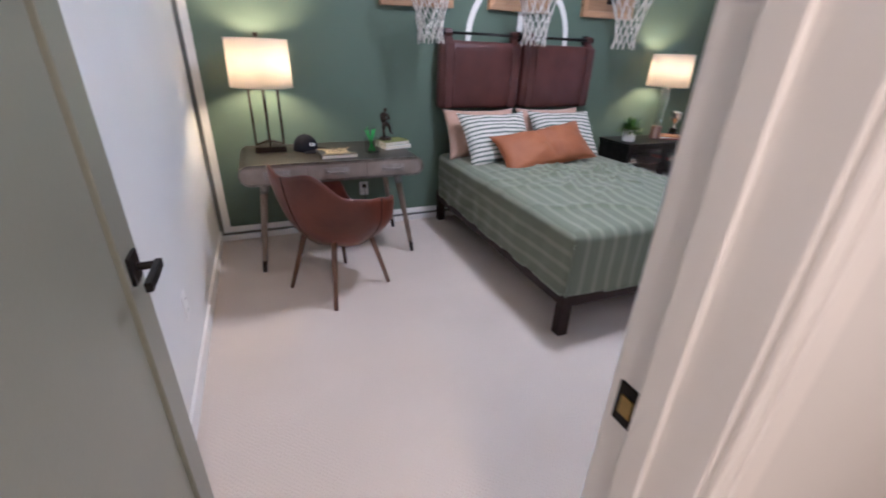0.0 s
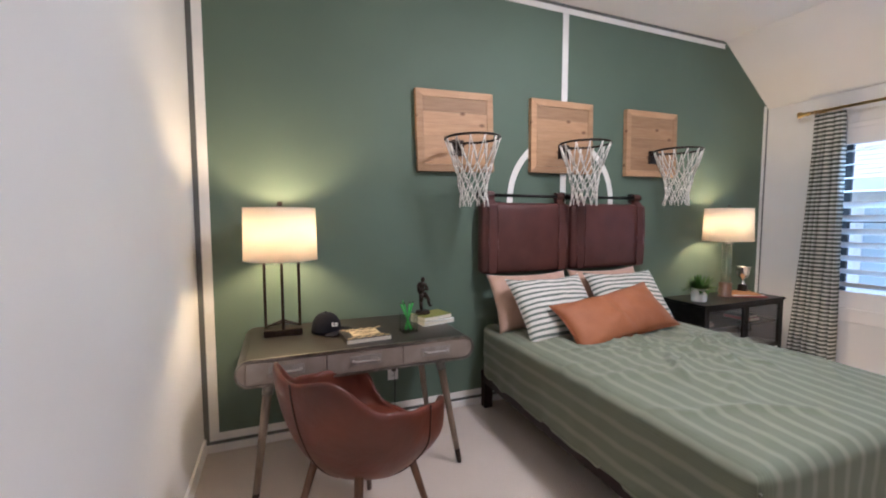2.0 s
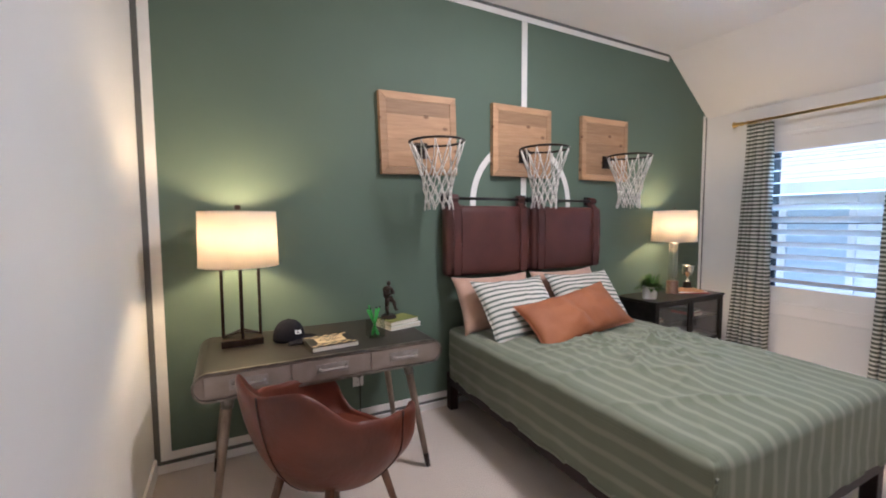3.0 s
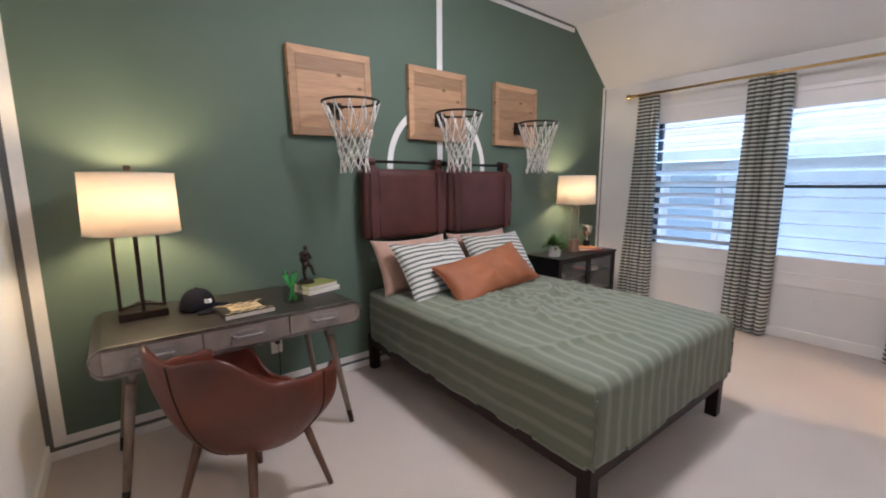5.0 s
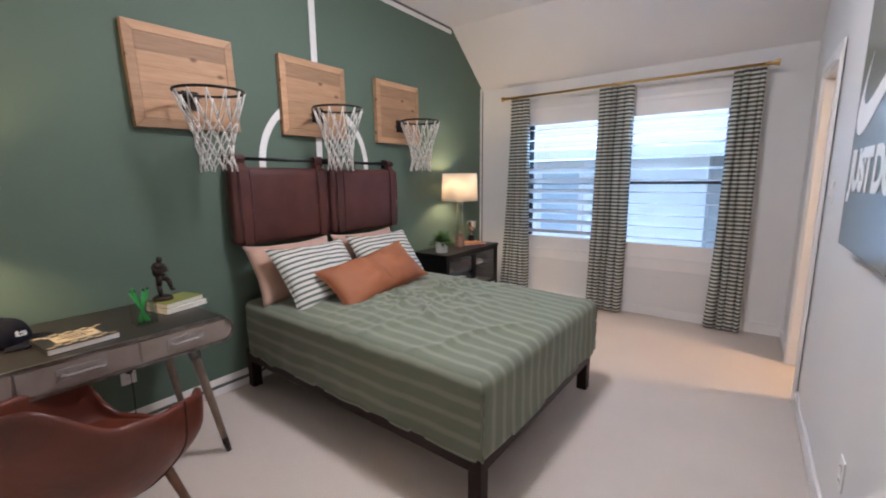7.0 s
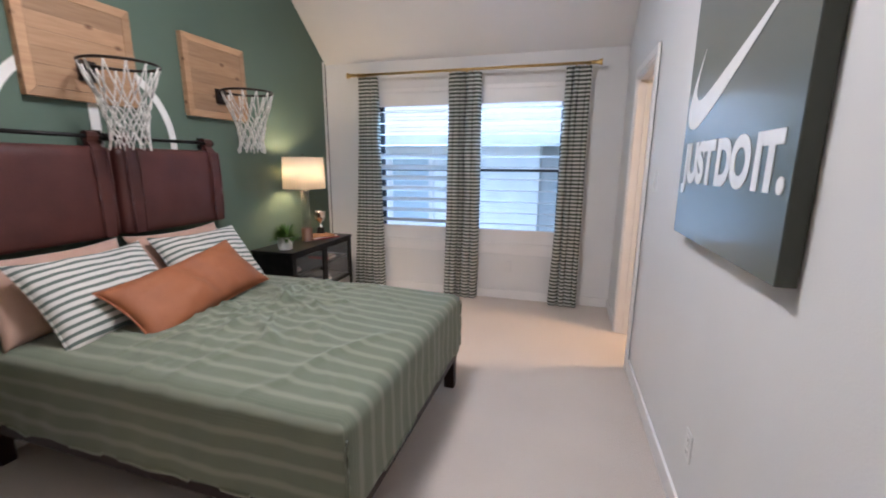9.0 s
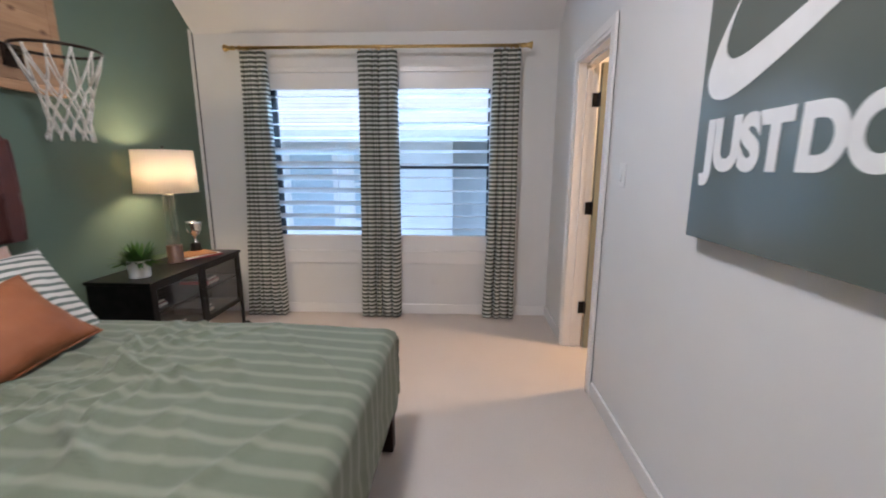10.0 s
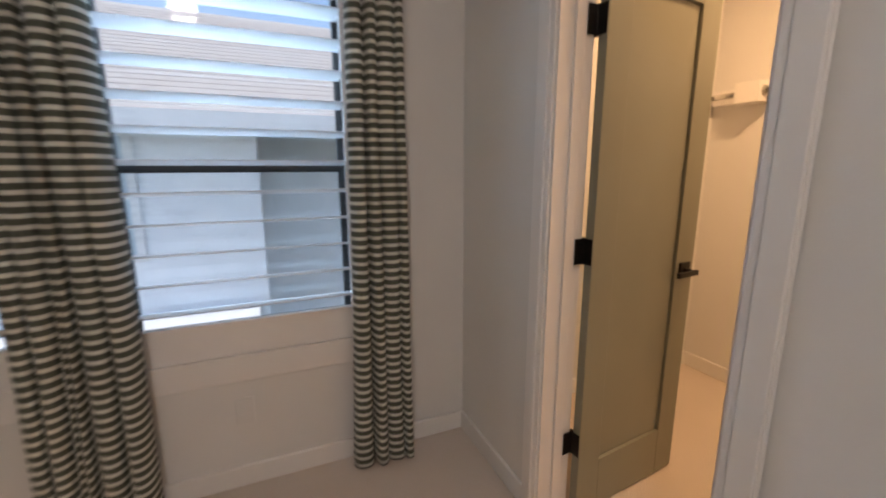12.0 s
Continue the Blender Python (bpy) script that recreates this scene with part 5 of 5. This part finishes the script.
# ---- canvas on the wall with the doors ----
def canvas():
    x0, x1, z0, z1, yb, yf = 1.824, 2.706, 1.120, 2.060, SY + 0.004, 0.603
    c = thing("wall_canvas", ((x0 + x1) / 2, SY, (z0 + z1) / 2), "dark green canvas with white check mark and slogan on the wall", "wall art")
    part("canvas", boxes((x0, x1, yb, yf, z0, z1)), POSTER_EDGE, c, bevel=0.003)
    part("print", boxes((x0 + 0.002, x1 - 0.002, yf + 0.0005, yf + 0.002, z0 + 0.002, z1 - 0.002)), POSTER_GREEN, c, "dark green printed face")
    cu = bpy.data.curves.new("slogan", "FONT")
    cu.body, cu.size, cu.extrude, cu.offset = "JUST DO IT.", 0.232, 0.0008, 0.0120
    cu.space_character, cu.space_word = 0.98, 0.55
    cu.align_x, cu.align_y = "LEFT", "BOTTOM_BASELINE"
    tmp = bpy.data.objects.new("slogan", cu)
    scene.collection.objects.link(tmp)
    me = bpy.data.meshes.new_from_object(tmp.evaluated_get(bpy.context.evaluated_depsgraph_get()))
    bpy.data.objects.remove(tmp)
    xs = [v.co.x for v in me.vertices]
    width, target = max(xs) - min(xs), 0.818
    lo = min(xs)
    root = c.matrix_basis.translation
    for v in me.vertices:
        px, py, pz = v.co
        v.co = Vector((2.668 - (px - lo) * target / width, yf + 0.0035 + pz, 1.338 + py * 0.82)) - root
    bm = bmesh.new()
    bm.from_mesh(me)
    bpy.data.meshes.remove(me)
    left = set(bm.verts)
    pieces = []
    while left:
        stack, piece = [left.pop()], set()
        while stack:
            v = stack.pop()
            piece.add(v)
            for e in v.link_edges:
                o = e.other_vert(v)
                if o in left:
                    left.discard(o)
                    stack.append(o)
        pieces.append(piece)
    groups = []
    for piece in sorted(pieces, key=lambda p: -max(v.co.x for v in p)):
        a, b = min(v.co.x for v in piece), max(v.co.x for v in piece)
        if groups and min(b, groups[-1][1]) - max(a, groups[-1][0]) > 0.6 * min(b - a, groups[-1][1] - groups[-1][0]):
            groups[-1][2] |= piece
        else:
            groups.append([a, b, set(piece)])
    for a, b, verts in groups:
        one = bmesh.new()
        made = {v: one.verts.new(v.co + root) for v in verts}
        for f in bm.faces:
            if f.verts[0] in verts:
                one.faces.new([made[v] for v in f.verts])
        part("letter", one, POSTER_WHITE, c)
    bm.free()
    # tapering check mark
    upper = [(2.548, 1.775), (2.590, 1.700), (2.605, 1.640), (2.580, 1.606), (2.530, 1.602), (2.440, 1.625), (2.300, 1.672), (2.100, 1.742), (1.868, 1.830)]
    lower = [(2.548, 1.775), (2.625, 1.680), (2.672, 1.590), (2.668, 1.535), (2.625, 1.503), (2.545, 1.505), (2.400, 1.560), (2.180, 1.668), (1.868, 1.830)]
    def smooth_line(pts):
        out = []
        for i in range(len(pts) - 1):
            p0, p1, p2, p3 = (Vector(pts[max(0, min(len(pts) - 1, i + k))]) for k in (-1, 0, 1, 2))
            for s in range(6):
                t = s / 6
                out.append(0.5 * (2 * p1 + (p2 - p0) * t + (2 * p0 - 5 * p1 + 4 * p2 - p3) * t * t + (3 * p1 - p0 - 3 * p2 + p3) * t ** 3))
        return out + [Vector(pts[-1])]
    a, b = smooth_line(upper), smooth_line(lower)
    bm = bmesh.new()
    va = [bm.verts.new((p.x, yf + 0.0035, p.y + 0.03)) for p in a]
    vb = [bm.verts.new((p.x, yf + 0.0035, p.y + 0.03)) for p in b]
    for i in range(len(va) - 1):
        q = [va[i], va[i + 1], vb[i + 1], vb[i]]
        bm.faces.new(q)
    bmesh.ops.remove_doubles(bm, verts=bm.verts, dist=1e-5)
    mark = part("check_mark", bm, POSTER_WHITE, c, "white tapering check mark")
    mark.modifiers.new("thick", "SOLIDIFY").thickness = 0.001


canvas()


# ---- on the desk ----
DT = 0.732


def cap():
    c = thing("baseball_cap", (0.70, 3.30, DT), "navy baseball cap with small emblem, lying on the desk", "cap")
    cx, cy = 0.695, 3.305
    bm = bmesh.new()
    n, m = 32, 10
    rings = []
    for j in range(m):
        a = radians(90 * j / m)
        rings.append([bm.verts.new((cx + 0.082 * math.cos(a) ** 0.8 * math.cos(2 * math.pi * i / n), cy + 0.094 * math.cos(a) ** 0.8 * math.sin(2 * math.pi * i / n), DT + 0.004 + 0.104 * math.sin(a))) for i in range(n)])
    top = bm.verts.new((cx, cy, DT + 0.108))
    for a, b in zip(rings, rings[1:]):
        for i in range(n):
            bm.faces.new((a[i], a[(i + 1) % n], b[(i + 1) % n], b[i]))
    for i in range(n):
        bm.faces.new((rings[-1][i], rings[-1][(i + 1) % n], top))
    crown = part("crown", bm, NAVY, c, smooth=True)
    crown.modifiers.new("thick", "SOLIDIFY").thickness = 0.002
    face = radians(-38)
    bm = bmesh.new()
    rows = []
    for i in range(17):
        a = radians(-62 + 124 * i / 16)
        row = []
        for k in range(6):
            t = k / 5
            r = 0.080 + 0.068 * t * math.cos(a * 0.85) ** 0.8
            z = DT + 0.016 - 0.010 * t * 1.0 - 0.010 * (a / 1.08) ** 2 * 0.6 + 0.004
            row.append(bm.verts.new((cx + r * math.cos(a + face), cy + r * 1.02 * math.sin(a + face), max(DT + 0.003, z))))
        rows.append(row)
    for a, b in zip(rows, rows[1:]):
        for k in range(5):
            bm.faces.new((a[k], a[k + 1], b[k + 1], b[k]))
    brim = part("brim", bm, NAVY, c, "curved navy brim", smooth=True)
    brim.modifiers.new("thick", "SOLIDIFY").thickness = 0.003
    bm = bmesh.new()
    bmesh.ops.create_icosphere(bm, subdivisions=2, radius=0.006, matrix=Matrix.Translation((cx, cy, DT + 0.109)))
    part("button", bm, NAVY, c, smooth=True)
    bm = bmesh.new()
    for da, dz, w, h in ((-0.16, 0.052, 0.004, 0.020), (0.10, 0.054, 0.010, 0.006), (0.02, 0.042, 0.012, 0.005), (0.20, 0.045, 0.005, 0.016)):
        a = radians(-62) + da
        p = Vector((cx + 0.0775 * math.cos(a), cy + 0.0885 * math.sin(a), DT + 0.004 + dz))
        bmesh.ops.create_cube(bm, size=1, matrix=Matrix.Translation(p) @ Matrix.Rotation(a, 4, "Z") @ Matrix.Diagonal((0.006, w * 2, h, 1)))
    part("emblem", bm, POSTER_WHITE, c, "pale stitched emblem", kind="stuff")


cap()


def flat_book(place, size, turn, cover, label, name="book", bars=False):
    """Pages between two boards, spine on its long side; built about its own middle."""
    b = thing(name, (0, 0, 0), label, "book")
    w, d, h = size
    t = min(0.0025, h * 0.12)
    bm = boxes((-w / 2, w / 2, -d / 2, d / 2, 0, t), (-w / 2, w / 2, -d / 2, d / 2, h - t, h), (-w / 2, -w / 2 + t, -d / 2, d / 2, t, h - t))
    part("cover", bm, cover, b, bevel=0.0008)
    part("page_block", boxes((-w / 2 + t, w / 2 - 0.003, -d / 2 + 0.003, d / 2 - 0.003, t, h - t)), PAPER, b)
    if bars:
        for i in range(9):
            x = -w / 2 + 0.018 + (w - 0.036) * i / 8
            for y in (-d / 2 + 0.016, -d / 2 + 0.034, d / 2 - 0.034, d / 2 - 0.016):
                if (i + (abs(y) < d / 2 - 0.02)) % 2 == 0:
                    part("cover_print", boxes((x - 0.011, x + 0.011, y - 0.0075, y + 0.0075, h, h + 0.001)), CREAM_PRINT, b)
        part("cover_panel", boxes((-w / 2 + 0.045, w / 2 - 0.045, -d / 2 + 0.055, d / 2 - 0.055, h, h + 0.0012)), CREAM_PRINT, b, "cream title panel")
        for i, ww in enumerate((0.09, 0.12, 0.06)):
            part("title_bar", boxes((-ww / 2, ww / 2, 0.024 - 0.022 * i - 0.004, 0.024 - 0.022 * i + 0.004, h + 0.0012, h + 0.0020)), BLACK_COVER, b)
    b.matrix_basis = pose(*place, 0, 0, turn)
    return b


flat_book((0.872, 3.105, DT), (0.235, 0.205, 0.026), 4, BLACK_COVER, "black and cream patterned book lying on the desk", bars=True)
flat_book((1.325, 3.290, DT), (0.165, 0.215, 0.024), -78, WHITE_COVER, "white hardback book at the bottom of a small stack")
flat_book((1.320, 3.295, DT + 0.024), (0.150, 0.205, 0.026), -74, LIME_COVER, "yellow-green hardback book on top of a white one")


def pen_glass():
    cx, cy = 1.122, 3.125
    g = thing("pen_glass", (cx, cy, DT), "clear square glass holding pens, on the desk", "glass")
    bm = bmesh.new()
    s, i = 0.042, 0.038
    for a, b in (((-s, -s), (s, -i)), ((-s, i), (s, s)), ((-s, -i), (-i, i)), ((i, -i), (s, i))):
        box(bm, cx + a[0], cx + b[0], cy + a[1], cy + b[1], DT + 0.008, DT + 0.098)
    box(bm, cx - s, cx + s, cy - s, cy + s, DT, DT + 0.008)
    ob = part("glass_body", bm, THIN_GLASS, g)
    ob.visible_shadow = False
    rng = random.Random(4)
    for k in range(8):
        a = 2 * math.pi * k / 8 + rng.uniform(-0.3, 0.3)
        low = Vector((cx - 0.020 * math.cos(a), cy - 0.020 * math.sin(a), DT + 0.014))
        top = Vector((cx + rng.uniform(0.030, 0.050) * math.cos(a) - 0.012, cy + 0.036 * math.sin(a), DT + rng.uniform(0.150, 0.178)))
        p = thing("pen", low, "bright green pen standing in a glass", "pen", group="green pens in the glass")
        bm = bmesh.new()
        rod(bm, low, low.lerp(top, 0.94), 0.0042, None, 10)
        part("barrel", bm, GREEN_PEN, p, smooth=True)
        bm = bmesh.new()
        rod(bm, low.lerp(top, 0.94), top, 0.0038, 0.0030, 10)
        part("tip", bm, BLACK_METAL if k % 2 else GREEN_PEN, p)


pen_glass()


def statuette():
    """A dark cast figure in mid step, one plain shape."""
    x, y, z = 1.268, 3.310, DT + 0.0505
    bm = bmesh.new()
    lathe(bm, [(0.046, 0), (0.048, 0.006), (0.040, 0.018), (0.030, 0.020)], (x, y, z), 28)

    def limb(a, b, r0, r1):
        rod(bm, (x + a[0], y + a[1], z + a[2]), (x + b[0], y + b[1], z + b[2]), r0, r1, 12)

    def lump(p, s):
        bmesh.ops.create_icosphere(bm, subdivisions=2, radius=1, matrix=Matrix.Translation((x + p[0], y + p[1], z + p[2])) @ Matrix.Diagonal((*s, 1)))

    limb((-0.006, 0, 0.018), (-0.010, 0, 0.075), 0.009, 0.012)
    limb((-0.010, 0, 0.075), (-0.004, 0, 0.125), 0.012, 0.018)
    limb((0.004, 0, 0.125), (0.034, -0.006, 0.095), 0.018, 0.012)
    limb((0.034, -0.006, 0.095), (0.044, -0.004, 0.048), 0.012, 0.008)
    lump((0.050, -0.006, 0.046), (0.014, 0.008, 0.007))
    lump((-0.010, 0, 0.150), (0.024, 0.020, 0.034))
    lump((-0.006, 0, 0.178), (0.028, 0.022, 0.020))
    lump((0.004, 0, 0.210), (0.014, 0.013, 0.016))
    limb((-0.028, 0, 0.180), (-0.020, -0.016, 0.140), 0.010, 0.008)
    limb((-0.020, -0.016, 0.140), (0.012, -0.022, 0.152), 0.008, 0.007)
    limb((0.018, 0, 0.180), (0.030, -0.018, 0.150), 0.010, 0.008)
    limb((0.030, -0.018, 0.150), (0.012, -0.024, 0.158), 0.008, 0.007)
    ob = part("statuette", bm, BRONZE_METAL, None, smooth=True)
    tagged(ob, "dark bronze figurine standing on a stack of books", "statuette")


statuette()

# ---- on the cabinet ----
CT = 0.676


def plant():
    px, py = 3.690, 3.300
    p = thing("potted_plant", (px, py, CT), "small leafy green plant in white pot on the cabinet", "plant")
    bm = bmesh.new()
    lathe(bm, [(0.050, 0), (0.056, 0.004), (0.061, 0.108), (0.056, 0.108), (0.054, 0.092)], (px, py, CT), 32)
    part("pot", bm, POT, p, "white ceramic pot", smooth=False)
    bm = bmesh.new()
    lathe(bm, [(0.0538, 0.084), (0.030, 0.094), (0.002, 0.096)], (px, py, CT), 20)
    part("soil", bm, SOIL, p)
    rng = random.Random(8)
    bm = bmesh.new()
    for k in range(150):
        a, up = rng.uniform(0, 2 * math.pi), rng.uniform(0.15, 1.35)
        length = rng.uniform(0.085, 0.165)
        base = Vector((px + 0.022 * math.cos(a), py + 0.022 * math.sin(a), CT + 0.092))
        out = Vector((math.cos(a) * math.cos(up), math.sin(a) * math.cos(up), math.sin(up)))
        side = Vector((-math.sin(a), math.cos(a), 0)) * rng.uniform(0.007, 0.012)
        pts = []
        for t in (0, 0.35, 0.7, 1.0):
            c = base + out * length * t - Vector((0, 0, 0.045 * t * t * math.cos(up)))
            w = (0.25, 1.0, 0.8, 0.05)[(0, 0.35, 0.7, 1.0).index(t)]
            pts.append((bm.verts.new(c - side * w + Vector((0, 0, 0.003 * w))), bm.verts.new(c), bm.verts.new(c + side * w + Vector((0, 0, 0.003 * w)))))
        for q, r in zip(pts, pts[1:]):
            bm.faces.new((q[0], q[1], r[1], r[0]))
            bm.faces.new((q[1], q[2], r[2], r[1]))
    part("leaves", bm, LEAF, p, "dense pointed leaves", kind="stuff")


plant()
flat_book((4.300, 3.335, CT), (0.21, 0.28, 0.010), 62, RED_COVER, "red magazine at the bottom of a pile", name="magazine")
flat_book((4.290, 3.345, CT + 0.010), (0.21, 0.27, 0.009), 70, WHITE_COVER, "white magazine in a small pile", name="magazine")
flat_book((4.270, 3.350, CT + 0.019), (0.20, 0.26, 0.009), 57, ORANGE_COVER, "tan magazine on top of a small pile", name="magazine")


def trophy():
    tx, ty, tz = 4.385, 3.395, CT + 0.028
    t = thing("trophy", (tx, ty, tz), "small silver cup trophy on black base, on magazines", "trophy")
    bm = bmesh.new()
    lathe(bm, [(0.036, 0), (0.036, 0.010), (0.030, 0.014), (0.028, 0.044), (0.024, 0.048)], (tx, ty, tz), 24)
    part("base", bm, BLACK_METAL, t, "black round base")
    bm = bmesh.new()
    lathe(bm, [(0.022, 0.048), (0.010, 0.056), (0.006, 0.075), (0.010, 0.086), (0.030, 0.105), (0.042, 0.135), (0.045, 0.172), (0.048, 0.182), (0.044, 0.180), (0.040, 0.140), (0.005, 0.108)], (tx, ty, tz), 28)
    part("cup", bm, SILVER, t, smooth=True)
    for s in (-1, 1):
        bm = bmesh.new()
        tube(bm, [(tx + s * 0.043, ty, tz + 0.165), (tx + s * 0.066, ty, tz + 0.176), (tx + s * 0.074, ty, tz + 0.150), (tx + s * 0.058, ty, tz + 0.120), (tx + s * 0.036, ty, tz + 0.114)], 0.004, 6)
        part("handle", bm, SILVER, t, smooth=True)
    t.matrix_basis = Matrix.Translation((tx, ty, tz)) @ Matrix.Scale(1.22, 4)


trophy()
rng = random.Random(12)
for zb, xs in ((0.468, (3.72, 4.30)), (0.268, (3.70, 3.90, 4.20))):
    for x in xs:
        cover = rng.choice((BLACK_COVER, RED_COVER, BLACK_COVER))
        word = {WHITE_COVER: "white", BLACK_COVER: "black", RED_COVER: "red", ORANGE_COVER: "tan"}[cover]
        h = rng.uniform(0.018, 0.034)
        flat_book((x, 3.34, zb), (0.15, 0.22, h), rng.uniform(-8, 8), cover, word + " book lying behind the cabinet's glass door")
        if rng.random() < 0.6:
            flat_book((x + 0.004, 3.345, zb + h), (0.14, 0.20, 0.020), rng.uniform(-10, 10), BLACK_COVER, "black book stacked behind the cabinet's glass door")


# ---- outlets, switch, cord ----
def wall_plate(place, normal, label, kind="outlet", mat=None):
    """normal: degrees that the plate faces, about z from -y."""
    mat = mat or PLASTIC
    name = "wall_outlet" if kind == "outlet" else "light_switch"
    p = thing(name, (0, 0, 0), label, "outlet" if kind == "outlet" else "switch")
    part("plate", boxes((-0.036, 0.036, -0.006, 0, -0.058, 0.058)), mat, p, bevel=0.003)
    if kind == "outlet":
        for z in (-0.026, 0.026):
            sock = part("socket", boxes((-0.017, 0.017, -0.0085, -0.006, z - 0.014, z + 0.014)), mat, p, bevel=0.002)
            for x in (-0.006, 0.006):
                part("slot", boxes((x - 0.0012, x + 0.0012, -0.0090, -0.0084, z - 0.004, z + 0.006)), BLACK_METAL if mat is PLASTIC else mat, sock)
    else:
        part("rocker", boxes((-0.017, 0.017, -0.0085, -0.006, -0.034, 0.034)), mat, p, bevel=0.0015)
        bm = bmesh.new()
        prism(bm, [(-0.0085, -0.031), (-0.0140, -0.020), (-0.0090, 0.031)], "x", -0.0145, 0.0145)
        part("paddle", bm, mat, p)
    for z in (-0.046, 0.046) if kind != "outlet" else (0.0,):
        bm = bmesh.new()
        rod(bm, (0, -0.0075, z), (0, -0.0058, z), 0.0028, None, 10)
        part("screw", bm, mat, p)
    p.matrix_basis = pose(*place, 0, 0, normal)
    return p


wall_plate((1.152, NY, 0.332), 0, "white duplex outlet with black plug on the green wall")
wall_plate((WX, 2.05, 0.37), 90, "white duplex outlet on the white wall")
wall_plate((EX, 1.565, 0.345), -90, "wall-coloured duplex outlet below the window", mat=WHITE_WALL)
wall_plate((2.335, SY, 0.350), 180, "white duplex outlet low on the white wall")
wall_plate((3.407, SY, 1.300), 180, "white rocker light switch beside the closet", kind="switch")

plug = thing("power_cord", (1.152, 3.585, 0.0), "black lamp plug with cord hanging to the floor", "cord")
part("plug", boxes((1.138, 1.166, 3.563, 3.5905, 0.344, 0.372)), BLACK_METAL, plug, bevel=0.004)
bm = bmesh.new()
tube(bm, [(1.152, 3.564, 0.358), (1.152, 3.555, 0.342), (1.154, 3.557, 0.29), (1.158, 3.566, 0.20), (1.155, 3.570, 0.10), (1.150, 3.568, 0.03), (1.142, 3.560, 0.005), (1.08, 3.560, 0.004), (0.95, 3.570, 0.004)], 0.003, 6)
part("cord", bm, BLACK_METAL, plug, "thin black cord", smooth=True)

# ---- closet ----
rail = thing("closet_rail", (4.0, -1.17, 1.745), "white block on the closet wall holding metal hanging rods", "closet rod")
part("block", boxes((4.675, 4.805, -1.168, -1.050, 1.685, 1.795)), TRIM, rail, "white painted block", bevel=0.003)
part("cleat", boxes((2.805, 4.995, -1.169, -1.152, 1.700, 1.780)), TRIM, rail, "white painted board", bevel=0.002)
for xa, xb in ((4.806, 4.992), (2.808, 4.674)):
    bm = bmesh.new()
    rod(bm, (xa, -1.100, 1.742), (xb, -1.100, 1.742), 0.015)
    bar = part("hanging_rod", bm, SILVER, rail, "metal hanging rod", smooth=True)
    for x, d in ((xa, 1), (xb, -1)):
        bm = bmesh.new()
        rod(bm, (x, -1.100, 1.742), (x + d * 0.012, -1.100, 1.742), 0.030, 0.022)
        part("socket", bm, SILVER, bar, "round metal rod socket")

# ---- ceiling lights, flush, one in each space; unseen, inferred from shadows and spill ----
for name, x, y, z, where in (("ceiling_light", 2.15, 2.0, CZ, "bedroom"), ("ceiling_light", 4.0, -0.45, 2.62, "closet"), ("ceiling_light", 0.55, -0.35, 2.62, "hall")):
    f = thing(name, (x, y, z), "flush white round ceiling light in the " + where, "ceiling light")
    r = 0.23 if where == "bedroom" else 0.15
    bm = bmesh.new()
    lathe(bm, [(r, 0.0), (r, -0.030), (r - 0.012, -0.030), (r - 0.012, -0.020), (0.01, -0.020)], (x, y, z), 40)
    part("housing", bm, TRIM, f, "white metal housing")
